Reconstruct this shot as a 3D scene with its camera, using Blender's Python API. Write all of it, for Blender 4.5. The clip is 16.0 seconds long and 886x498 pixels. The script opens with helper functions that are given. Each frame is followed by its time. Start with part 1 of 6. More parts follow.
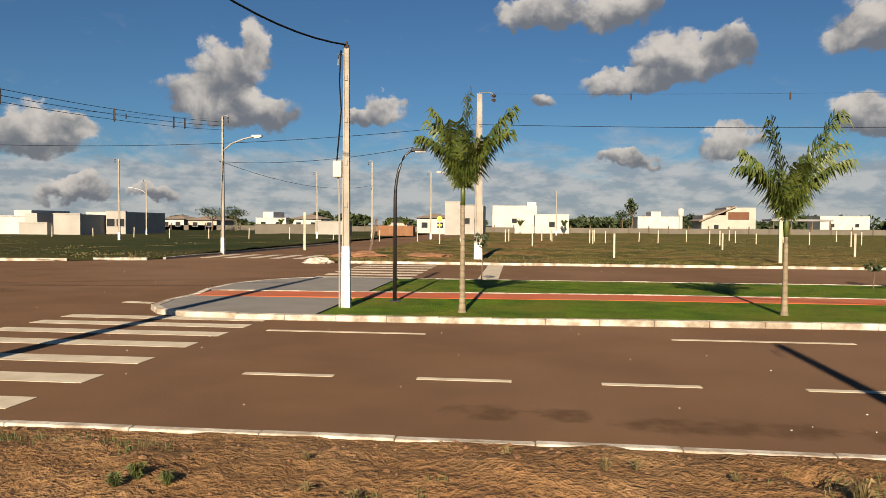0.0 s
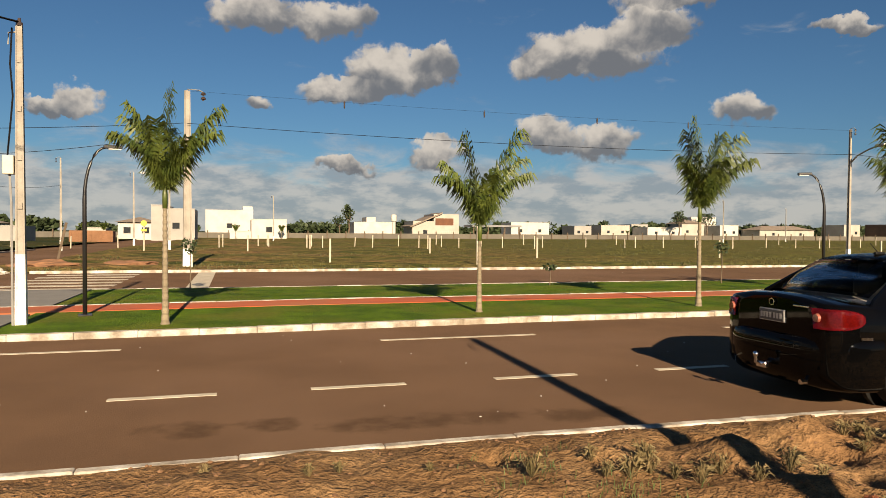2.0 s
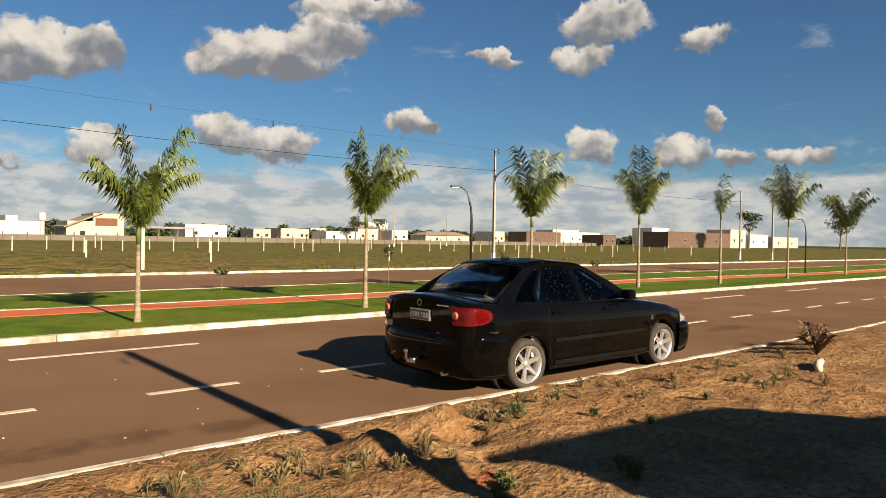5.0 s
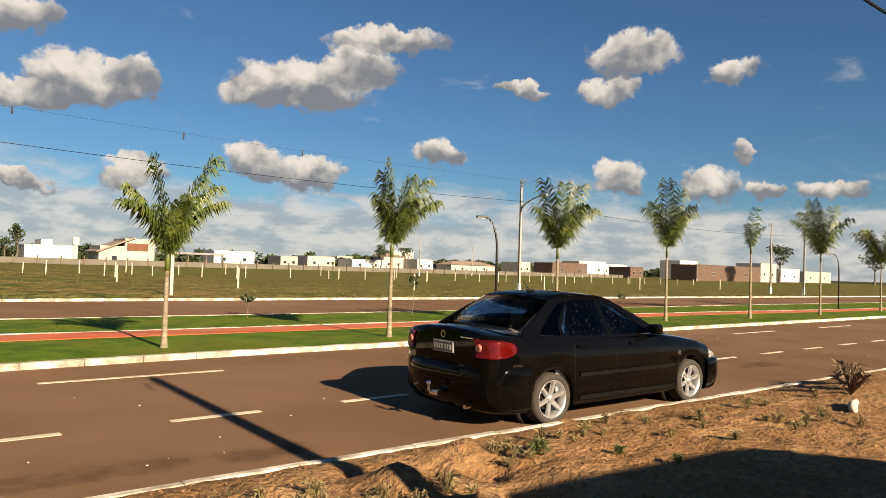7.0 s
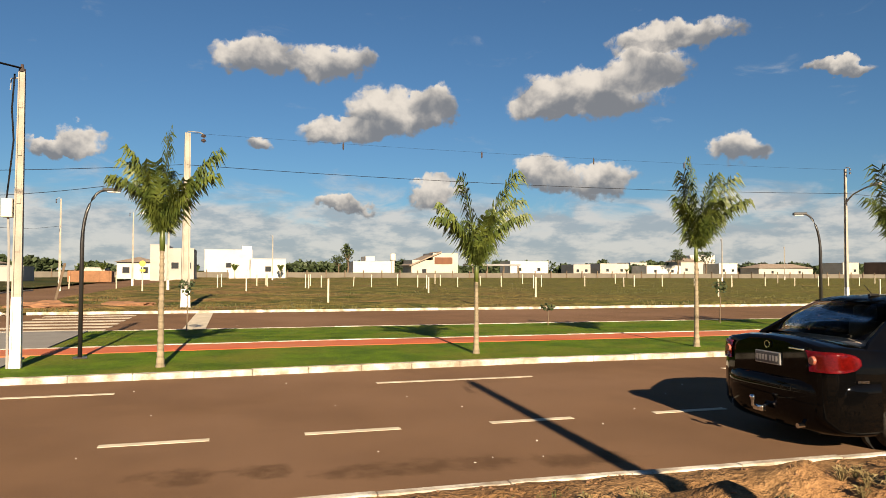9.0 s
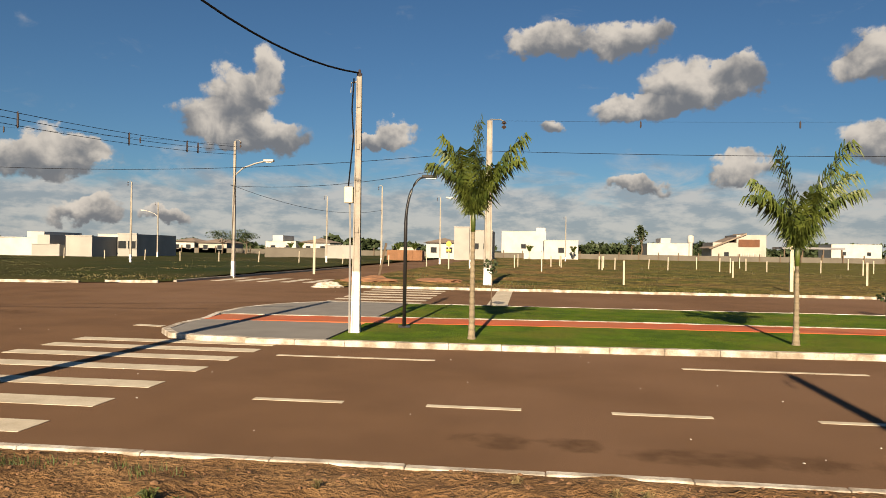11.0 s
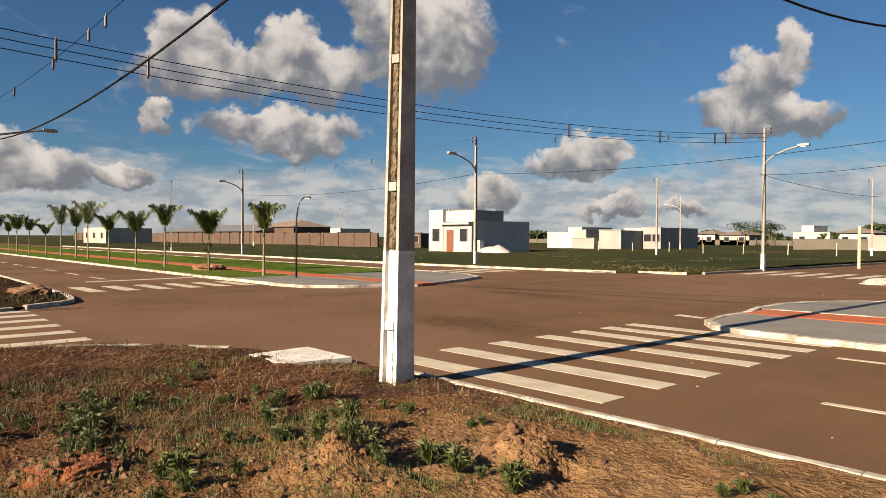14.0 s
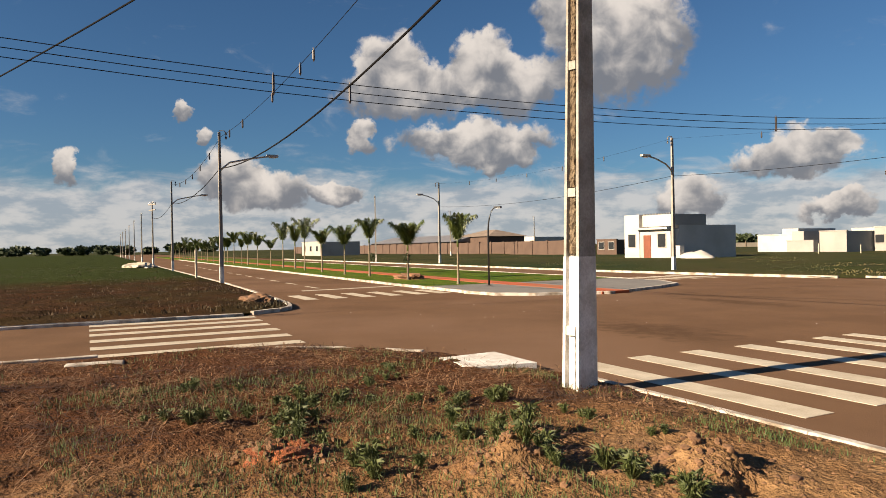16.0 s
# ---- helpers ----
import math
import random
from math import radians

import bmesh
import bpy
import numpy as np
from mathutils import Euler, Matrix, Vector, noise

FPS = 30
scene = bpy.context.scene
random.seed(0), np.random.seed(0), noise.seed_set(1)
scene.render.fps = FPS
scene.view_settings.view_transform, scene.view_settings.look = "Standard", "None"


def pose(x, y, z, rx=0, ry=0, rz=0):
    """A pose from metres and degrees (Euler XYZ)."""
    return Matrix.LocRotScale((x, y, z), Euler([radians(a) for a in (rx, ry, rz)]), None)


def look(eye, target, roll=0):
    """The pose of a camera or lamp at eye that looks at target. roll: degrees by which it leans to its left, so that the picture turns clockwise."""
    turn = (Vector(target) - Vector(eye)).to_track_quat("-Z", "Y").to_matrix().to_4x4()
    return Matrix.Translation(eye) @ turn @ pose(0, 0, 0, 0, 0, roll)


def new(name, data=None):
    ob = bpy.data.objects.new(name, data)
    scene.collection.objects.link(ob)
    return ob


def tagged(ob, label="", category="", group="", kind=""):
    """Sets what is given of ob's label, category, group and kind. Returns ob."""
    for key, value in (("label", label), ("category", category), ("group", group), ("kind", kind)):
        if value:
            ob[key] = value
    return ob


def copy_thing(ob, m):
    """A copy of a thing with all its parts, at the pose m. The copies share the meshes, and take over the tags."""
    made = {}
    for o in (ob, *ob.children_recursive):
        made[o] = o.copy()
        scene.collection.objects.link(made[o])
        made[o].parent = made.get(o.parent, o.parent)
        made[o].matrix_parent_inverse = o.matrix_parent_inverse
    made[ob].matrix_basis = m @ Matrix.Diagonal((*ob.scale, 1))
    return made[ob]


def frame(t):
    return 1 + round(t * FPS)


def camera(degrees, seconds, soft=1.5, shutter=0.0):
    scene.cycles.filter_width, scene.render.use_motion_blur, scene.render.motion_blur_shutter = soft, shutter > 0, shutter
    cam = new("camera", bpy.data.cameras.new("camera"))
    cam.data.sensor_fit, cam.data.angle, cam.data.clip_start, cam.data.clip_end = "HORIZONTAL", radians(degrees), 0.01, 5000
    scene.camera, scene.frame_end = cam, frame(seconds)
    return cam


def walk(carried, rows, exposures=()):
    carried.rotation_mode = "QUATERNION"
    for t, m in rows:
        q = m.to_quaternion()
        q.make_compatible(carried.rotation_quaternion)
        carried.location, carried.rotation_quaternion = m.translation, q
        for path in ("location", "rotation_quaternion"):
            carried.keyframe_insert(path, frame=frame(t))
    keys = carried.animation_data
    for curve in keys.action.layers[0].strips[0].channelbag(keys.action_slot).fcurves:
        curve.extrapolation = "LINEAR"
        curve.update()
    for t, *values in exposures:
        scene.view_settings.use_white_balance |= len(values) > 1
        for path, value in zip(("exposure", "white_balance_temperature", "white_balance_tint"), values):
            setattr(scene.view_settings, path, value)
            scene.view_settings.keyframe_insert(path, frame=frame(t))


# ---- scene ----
cam = camera(64.4, 16.0, soft=0.5)
PATH = [
    (0, (0.225, 0.111, 1.563), (0.012, 2.098, 1.496), 0.4),
    (0.5, (0.279, 0.138, 1.567), (0.429, 2.131, 1.506), -0.5),
    (1, (0.288, 0.153, 1.571), (0.556, 2.134, 1.524), -1.7),
    (1.5, (0.308, 0.137, 1.565), (0.635, 2.11, 1.527), 0.2),
    (2, (0.333, 0.146, 1.562), (0.901, 2.063, 1.515), 0.4),
    (2.5, (0.389, 0.135, 1.577), (1.206, 1.96, 1.544), -0.1),
    (3, (0.427, 0.117, 1.574), (1.487, 1.812, 1.546), 0.2),
    (3.5, (0.465, 0.094, 1.597), (1.663, 1.695, 1.578), -0.3),
    (4, (0.469, 0.068, 1.59), (1.705, 1.641, 1.595), -0.1),
    (4.5, (0.483, 0.067, 1.582), (1.795, 1.576, 1.56), 0.6),
    (4.7, (0.489, 0.071, 1.583), (1.825, 1.559, 1.551), 0.8),
    (6.8, (0.513, 0.073, 1.604), (1.831, 1.576, 1.661), 1.7),
    (7, (0.511, 0.075, 1.605), (1.796, 1.607, 1.66), 1.8),
    (7.5, (0.489, 0.098, 1.604), (1.742, 1.656, 1.649), 2.0),
    (8, (0.436, 0.112, 1.607), (1.416, 1.854, 1.689), 1.2),
    (8.2, (0.427, 0.11, 1.606), (1.286, 1.914, 1.686), 1.0),
    (10.3, (0.25, 0.119, 1.603), (0.433, 2.11, 1.638), 0.1),
    (10.5, (0.237, 0.107, 1.6), (0.307, 2.106, 1.618), 0.4),
    (11, (0.209, 0.069, 1.59), (-0.03, 2.055, 1.593), 0.9),
    (11.3, (0.186, 0.038, 1.584), (-0.339, 1.968, 1.562), -0.6),
    (11.5, (0.171, 0.029, 1.587), (-0.539, 1.899, 1.57), -0.3),
    (12, (0.129, 0.028, 1.594), (-0.841, 1.776, 1.564), -0.3),
    (12.5, (0.08, -0.007, 1.595), (-0.975, 1.692, 1.622), -0.3),
    (13, (0.021, -0.048, 1.597), (-1.143, 1.579, 1.618), 0.4),
    (13.5, (-0.069, -0.123, 1.6), (-1.403, 1.367, 1.599), -0.2),
    (14, (-0.114, -0.177, 1.597), (-1.584, 1.178, 1.563), 0.3),
    (14.5, (-0.122, -0.214, 1.608), (-1.731, 0.974, 1.612), -1.6),
    (15, (-0.074, -0.208, 1.603), (-1.718, 0.93, 1.609), -2.2),
    (15.5, (0.024, -0.154, 1.588), (-1.711, 0.84, 1.57), -1.0),
    (16, (0.082, -0.128, 1.58), (-1.702, 0.777, 1.573), -1.0),
]
walk(cam, [(t, look(eye, target, roll)) for t, eye, target, roll in PATH],
     [(0.0, 1.21, 6600, 10), (1.5, 1.21, 6950, 10), (3.5, 1.42, 6950, 10), (7.0, 1.63, 6950, 10), (8.2, 1.60, 6950, 10), (10.5, 1.40, 6950, 10), (11.0, 1.30, 6950, 10), (12.5, 1.29, 6700, 12), (14.5, 1.45, 6700, 12), (16.0, 1.50, 6700, 12)])
# ---- world and sun ----
SUN_EL = 23.5                      # degrees above the horizon
SUN_DIR = Vector((-0.04, -1.0, 0)).normalized()   # towards the sun, on the plan


def nodes_of(owner):
    owner.use_nodes = True
    nt = owner.node_tree
    nt.nodes.clear()
    return nt


def nd(nt, kind, **values):
    n = nt.nodes.new(kind)
    for key, value in values.items():
        setattr(n, key, value)
    return n


def feed(nt, sock, value):
    if isinstance(value, bpy.types.NodeSocket):
        nt.links.new(value, sock)
    else:
        sock.default_value = value


def math_node(nt, op, a, b=0.0, clamp=False):
    n = nd(nt, "ShaderNodeMath", operation=op, use_clamp=clamp)
    feed(nt, n.inputs[0], a)
    feed(nt, n.inputs[1], b)
    return n.outputs[0]


def vec_node(nt, op, a, b=(0, 0, 0), scale=None):
    n = nd(nt, "ShaderNodeVectorMath", operation=op)
    feed(nt, n.inputs[0], a)
    feed(nt, n.inputs[1], b)
    if scale is not None:
        feed(nt, n.inputs["Scale"], scale)
    return n.outputs["Value"] if op in ("DOT_PRODUCT", "LENGTH") else n.outputs[0]


def mix_col(nt, fac, a, b, blend="MIX"):
    n = nd(nt, "ShaderNodeMix", data_type="RGBA", blend_type=blend)
    feed(nt, n.inputs["Factor"], fac)
    feed(nt, n.inputs["A"], a)
    feed(nt, n.inputs["B"], b)
    return n.outputs["Result"]


def ramp(nt, fac, lo, hi):
    n = nd(nt, "ShaderNodeMapRange", interpolation_type="SMOOTHSTEP")
    feed(nt, n.inputs["Value"], fac)
    n.inputs["From Min"].default_value, n.inputs["From Max"].default_value = lo, hi
    return n.outputs["Result"]


def tex_noise(nt, vec, scale, detail=4.0, rough=0.55, dist=0.0):
    n = nd(nt, "ShaderNodeTexNoise")
    feed(nt, n.inputs["Vector"], vec)
    n.inputs["Scale"].default_value, n.inputs["Detail"].default_value = scale, detail
    n.inputs["Roughness"].default_value, n.inputs["Distortion"].default_value = rough, dist
    return n.outputs["Fac"]


# Cumulus heaps: bearing from +y to the right and height in degrees, half width, half height.
CLOUDS = [(-22.9, 11.9, 3.0, 2.0), (-20.8, 13.9, 1.5, 1.7), (-24.8, 9.7, 3.1, 2.0), (-21.5, 8.8, 3.6, 1.5), (-35.1, 6.8, 3.2, 1.3), (-10.9, 9.4, 1.7, 1.1), (-12.7, 8.9, 1.8, 0.7), (1.5, 16.5, 3.3, 1.4),
          (7.5, 16.4, 3.4, 1.5), (12.1, 12.7, 3.6, 2.0), (8.4, 11.2, 3.4, 1.0), (15.7, 13.4, 1.8, 1.7), (1.8, 10.0, 1.1, 0.7), (15.9, 6.5, 2.3, 1.2), (8.4, 5.3, 2.5, 0.7)]
CLOUDS += [(28.4, 14.0, 6.0, 1.9), (32.5, 15.6, 3.2, 1.8), (24.9, 13.2, 2.7, 1.4), (34.8, 17.9, 5.0, 1.1), (54.8, 16.8, 3.7, 1.6), (53.0, 14.3, 2.5, 1.1), (46.0, 14.6, 2.2, 0.6), (61.9, 15.4, 2.0, 0.9), (24.8, 8.0, 2.4, 1.5),
           (29.3, 7.2, 2.7, 1.4), (39.4, 9.2, 1.8, 1.1), (54.0, 7.5, 2.1, 1.4), (60.4, 6.9, 2.3, 1.3), (63.0, 9.2, 0.9, 0.9), (64.5, 6.7, 1.4, 0.7), (68.6, 6.8, 2.2, 0.8)]
CLOUDS += [(-48.9, 15.6, 5.6, 5.0), (-52.6, 18.9, 2.8, 3.0), (-60.2, 8.5, 6.8, 1.5), (-58.8, 7.0, 3.4, 1.1), (-36.6, 6.0, 4.6, 1.3), (-43.9, 3.4, 2.6, 1.5), (-33.8, 2.4, 2.5, 0.9), (-28.3, 2.4, 1.8, 0.6)]
CLOUDS += [(-67.0, 14.7, 2.7, 2.4), (-65.7, 12.5, 6.0, 2.3), (-59.7, 15.0, 2.7, 2.0), (-57.4, 12.8, 4.1, 2.6), (-69.4, 9.2, 1.0, 1.3), (-81.6, 8.8, 0.6, 0.8), (-83.2, 10.4, 0.6, 0.8), (-91.1, 6.4, 0.8, 1.2),
           (-80.0, 5.8, 2.6, 1.9), (-77.5, 4.5, 3.9, 1.7), (-71.7, 4.5, 2.3, 0.7)]


def build_world():
    w = bpy.data.worlds.new("sky")
    scene.world = w
    nt = nodes_of(w)
    sky = nd(nt, "ShaderNodeTexSky", sky_type="NISHITA", sun_disc=False)
    sky.sun_elevation = radians(SUN_EL)
    sky.sun_rotation = math.atan2(SUN_DIR.x, SUN_DIR.y)
    sky.altitude, sky.air_density, sky.dust_density, sky.ozone_density = 200, 1.0, 0.3, 3.0
    way = nd(nt, "ShaderNodeTexCoord").outputs["Generated"]
    sep = nd(nt, "ShaderNodeSeparateXYZ")
    feed(nt, sep.inputs[0], way)
    az = math_node(nt, "MULTIPLY", math_node(nt, "ARCTAN2", sep.outputs[0], sep.outputs[1]), 180 / math.pi)
    el = math_node(nt, "MULTIPLY", math_node(nt, "ARCSINE", sep.outputs[2]), 180 / math.pi)
    comb = nd(nt, "ShaderNodeCombineXYZ")
    feed(nt, comb.inputs[0], az)
    feed(nt, comb.inputs[1], el)
    flat = comb.outputs[0]
    # Billows: the heaps' outlines are pushed about by noise at three sizes.
    big = nd(nt, "ShaderNodeTexNoise")
    feed(nt, big.inputs["Vector"], flat)
    big.inputs["Scale"].default_value, big.inputs["Detail"].default_value, big.inputs["Roughness"].default_value = 0.42, 5.0, 0.56
    push = vec_node(nt, "SCALE", vec_node(nt, "SUBTRACT", big.outputs["Color"], (0.5, 0.5, 0.5)), scale=3.4)
    pos = vec_node(nt, "ADD", flat, push)
    total, lean = None, None
    for a, e, hw, hh in CLOUDS:
        q = vec_node(nt, "MULTIPLY", vec_node(nt, "SUBTRACT", pos, (a, e, 0)), (1 / (hw * 1.15), 1 / (hh * 1.15), 0))
        wgt = math_node(nt, "SUBTRACT", 1.0, vec_node(nt, "DOT_PRODUCT", q, q), True)
        up = vec_node(nt, "SCALE", q, scale=wgt)
        total = wgt if total is None else math_node(nt, "ADD", total, wgt)
        lean = up if lean is None else vec_node(nt, "ADD", lean, up)
    sep2 = nd(nt, "ShaderNodeSeparateXYZ")
    feed(nt, sep2.inputs[0], lean)
    height = math_node(nt, "DIVIDE", sep2.outputs[1], math_node(nt, "MAXIMUM", total, 0.05))
    puff = tex_noise(nt, flat, 0.42, 4, 0.5, 0.3)
    ragged = math_node(nt, "MULTIPLY", math_node(nt, "SUBTRACT", tex_noise(nt, flat, 0.9, 5, 0.6, 0.3), 0.53), 1.2)
    cover = ramp(nt, math_node(nt, "ADD", total, math_node(nt, "MULTIPLY", ragged, math_node(nt, "MULTIPLY", total, 4.0, True))), 0.02, 0.52)
    light = ramp(nt, math_node(nt, "ADD", math_node(nt, "MULTIPLY", height, 1.0), math_node(nt, "MULTIPLY", math_node(nt, "SUBTRACT", puff, 0.5), 3.0)), -0.6, 0.9)
    # Layered cloud low over the horizon.
    band = nd(nt, "ShaderNodeVectorMath", operation="MULTIPLY")
    feed(nt, band.inputs[0], flat)
    band.inputs[1].default_value = (0.17, 0.44, 1)
    strat = tex_noise(nt, band.outputs[0], 1.0, 7, 0.6, 0.5)
    low = ramp(nt, el, 9.0, 0.5)
    low_cover = ramp(nt, math_node(nt, "ADD", strat, math_node(nt, "MULTIPLY", low, 0.70)), 0.60, 0.95)
    low_light = ramp(nt, tex_noise(nt, band.outputs[0], 1.7, 6, 0.6), 0.38, 0.60)
    col = mix_col(nt, 1.0, sky.outputs[0], (0.285, 0.43, 0.54, 1), "MULTIPLY")
    low_col = mix_col(nt, low_light, (2.5, 2.85, 3.25, 1), (4.45, 4.4, 4.35, 1))
    col = mix_col(nt, math_node(nt, "MULTIPLY", low_cover, 0.85), col, low_col)
    heap_col = mix_col(nt, light, (1.42, 1.52, 1.72, 1), (5.6, 5.2, 4.75, 1))
    col = mix_col(nt, math_node(nt, "MULTIPLY", cover, 0.96), col, heap_col)
    bg = nd(nt, "ShaderNodeBackground")
    feed(nt, bg.inputs["Color"], col)
    bg.inputs["Strength"].default_value = 0.05
    out = nd(nt, "ShaderNodeOutputWorld")
    nt.links.new(bg.outputs[0], out.inputs[0])


build_world()
sun = new("sun", bpy.data.lights.new("sun", "SUN"))
sun.data.energy, sun.data.angle, sun.data.color = 4.9, radians(0.53), (1.0, 0.81, 0.585)
sun.matrix_world = look((0, 0, 30), Vector((0, 0, 30)) - Vector((SUN_DIR.x * math.cos(radians(SUN_EL)), SUN_DIR.y * math.cos(radians(SUN_EL)), math.sin(radians(SUN_EL)))))


# ---- materials ----
def coords(nt, kind="Object"):
    return nd(nt, "ShaderNodeTexCoord").outputs[kind]


def world_pos(nt):
    return nd(nt, "ShaderNodeNewGeometry").outputs["Position"]


def surface(name, base, second=None, scale=3.0, fine=40.0, rough=0.8, bump=0.3, metal=0.0, spread=0.5, fine_amount=0.25,
            third=None, third_scale=0.3, coat=0.0, per_object=0.0, spec=0.5, world=True, bump_scale=None, rings=0.0, stains=(), across=None):
    """A two-scale procedural surface: base mottled with second, a fine grain, and wide patches of third."""
    m = bpy.data.materials.new(name)
    nt = nodes_of(m)
    p = nd(nt, "ShaderNodeBsdfPrincipled")
    out = nd(nt, "ShaderNodeOutputMaterial")
    nt.links.new(p.outputs[0], out.inputs[0])
    vec = world_pos(nt) if world else coords(nt)
    second = second or tuple(c * 0.7 for c in base)
    col = mix_col(nt, ramp(nt, tex_noise(nt, vec, scale, 5), 0.5 - spread * 0.4, 0.5 + spread * 0.4), (*base, 1), (*second, 1))
    if third:
        col = mix_col(nt, ramp(nt, tex_noise(nt, vec, third_scale, 4), 0.42, 0.68), col, (*third, 1))
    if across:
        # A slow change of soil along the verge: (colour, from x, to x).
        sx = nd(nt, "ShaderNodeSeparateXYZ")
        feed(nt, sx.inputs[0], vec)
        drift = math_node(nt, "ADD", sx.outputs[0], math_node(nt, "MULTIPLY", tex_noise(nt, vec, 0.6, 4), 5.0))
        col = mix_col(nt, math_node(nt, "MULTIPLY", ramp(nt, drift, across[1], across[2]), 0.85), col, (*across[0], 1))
    for sxp, syp, rx, ry in stains:
        q = vec_node(nt, "MULTIPLY", vec_node(nt, "SUBTRACT", vec, (sxp, syp, 0)), (1 / rx, 1 / ry, 0))
        near = math_node(nt, "SUBTRACT", 1.0, vec_node(nt, "DOT_PRODUCT", q, q), True)
        spot = ramp(nt, math_node(nt, "ADD", near, math_node(nt, "MULTIPLY", math_node(nt, "SUBTRACT", tex_noise(nt, vec, 3.0, 5, 0.65), 0.5), 2.6)), 0.30, 1.1)
        col = mix_col(nt, math_node(nt, "MULTIPLY", spot, math_node(nt, "MULTIPLY", near, 3.0, True)), col, tuple(c * 0.6 for c in base) + (1,))
    if rings:
        wave = nd(nt, "ShaderNodeTexWave", bands_direction="Z")
        feed(nt, wave.inputs["Vector"], vec)
        wave.inputs["Scale"].default_value, wave.inputs["Distortion"].default_value = rings / 3.14, 1.2
        col = mix_col(nt, math_node(nt, "MULTIPLY", ramp(nt, wave.outputs["Fac"], 0.72, 0.9), 0.4), col, tuple(c * 0.45 for c in base) + (1,))
    grain = tex_noise(nt, vec, fine, 3, 0.7)
    value = math_node(nt, "ADD", math_node(nt, "MULTIPLY", math_node(nt, "SUBTRACT", grain, 0.5), fine_amount * 4), 1.0)
    if per_object:
        rnd = nd(nt, "ShaderNodeObjectInfo").outputs["Random"]
        value = math_node(nt, "MULTIPLY", value, math_node(nt, "ADD", math_node(nt, "MULTIPLY", rnd, per_object), 1 - per_object / 2))
    hsv = nd(nt, "ShaderNodeHueSaturation")
    feed(nt, hsv.inputs["Color"], col)
    feed(nt, hsv.inputs["Value"], value)
    feed(nt, p.inputs["Base Color"], hsv.outputs[0])
    p.inputs["Roughness"].default_value = rough
    p.inputs["Metallic"].default_value = metal
    p.inputs["Specular IOR Level"].default_value = spec
    p.inputs["Coat Weight"].default_value = coat
    p.inputs["Coat Roughness"].default_value = 0.04
    if bump:
        b = nd(nt, "ShaderNodeBump")
        b.inputs["Strength"].default_value, b.inputs["Distance"].default_value = bump, bump_scale or 0.02
        feed(nt, b.inputs["Height"], math_node(nt, "ADD", grain, tex_noise(nt, vec, scale * 3, 4)))
        nt.links.new(b.outputs[0], p.inputs["Normal"])
    return m


M_ASPHALT = surface("asphalt", (0.1452, 0.0869, 0.0517), (0.1155, 0.0693, 0.0418), 0.7, 90, 0.95, 0.3, third=(0.1628, 0.1012, 0.066), third_scale=0.12, fine_amount=0.34, spec=0.06, stains=((-0.05, 5.95, 0.5, 0.35), (0.6, 5.95, 0.4, 0.3), (1.9, 5.75, 1.3, 0.35), (3.2, 5.6, 0.8, 0.3), (13.5, 6.3, 1.2, 0.35), (-9.5, 9.0, 2.5, 1.2), (-13.0, 15.0, 3.0, 0.8)))
M_PAINT = surface("road_paint", (0.5063, 0.4603, 0.3682), (0.3835, 0.3375, 0.2608), 2.5, 60, 0.8, 0.2, fine_amount=0.14, spec=0.3)
M_KERB = surface("kerb_whitewash", (0.54, 0.51, 0.455), (0.22, 0.18, 0.135), 3.2, 40, 0.85, 0.45, per_object=0.12, fine_amount=0.25, spread=0.45)
M_SLAB = surface("grey_paving", (0.175, 0.1691, 0.1575), (0.1458, 0.1399, 0.1312), 1.5, 60, 0.9, 0.2, fine_amount=0.12)
M_RED = surface("red_path", (0.43, 0.085, 0.024), (0.33, 0.070, 0.022), 1.2, 60, 0.88, 0.2, third=(0.30, 0.11, 0.045), third_scale=0.4, fine_amount=0.16)
M_LAWN = surface("lawn", (0.084, 0.140, 0.008), (0.044, 0.086, 0.006), 1.3, 30, 0.9, 0.8, third=(0.105, 0.120, 0.015), third_scale=0.6, fine_amount=0.6, spec=0.1, spread=0.4, bump_scale=0.04)
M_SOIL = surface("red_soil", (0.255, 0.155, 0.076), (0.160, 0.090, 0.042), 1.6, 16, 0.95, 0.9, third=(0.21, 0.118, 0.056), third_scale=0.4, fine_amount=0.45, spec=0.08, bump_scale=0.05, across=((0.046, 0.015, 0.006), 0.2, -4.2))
M_VERGE = surface("dark_verge", (0.0496, 0.0224, 0.0096), (0.0256, 0.016, 0.0064), 0.7, 9, 0.95, 0.8, third=(0.0336, 0.024, 0.0088), third_scale=0.2, fine_amount=0.5, spec=0.05, bump_scale=0.06, across=((0.024, 0.0384, 0.0064), -29.0, -42.0))
M_FIELD = surface("rough_field", (0.150, 0.120, 0.036), (0.048, 0.060, 0.012), 0.55, 3.0, 0.95, 1.0, third=(0.19, 0.112, 0.050), third_scale=0.13, fine_amount=0.8, spec=0.1, bump_scale=0.2, spread=0.25, across=((0.088, 0.086, 0.022), -2.0, 34.0))
M_GREEN = surface("green_field", (0.03371, 0.04045, 0.008984), (0.04869, 0.04195, 0.01499), 0.25, 6, 0.95, 0.8, third=(0.01686, 0.02996, 0.006741), third_scale=0.06, fine_amount=0.3, spec=0.1, bump_scale=0.08)
M_CONCRETE = surface("pole_concrete", (0.3, 0.2775, 0.24), (0.225, 0.2025, 0.1725), 2.5, 35, 0.85, 0.3, fine_amount=0.12)
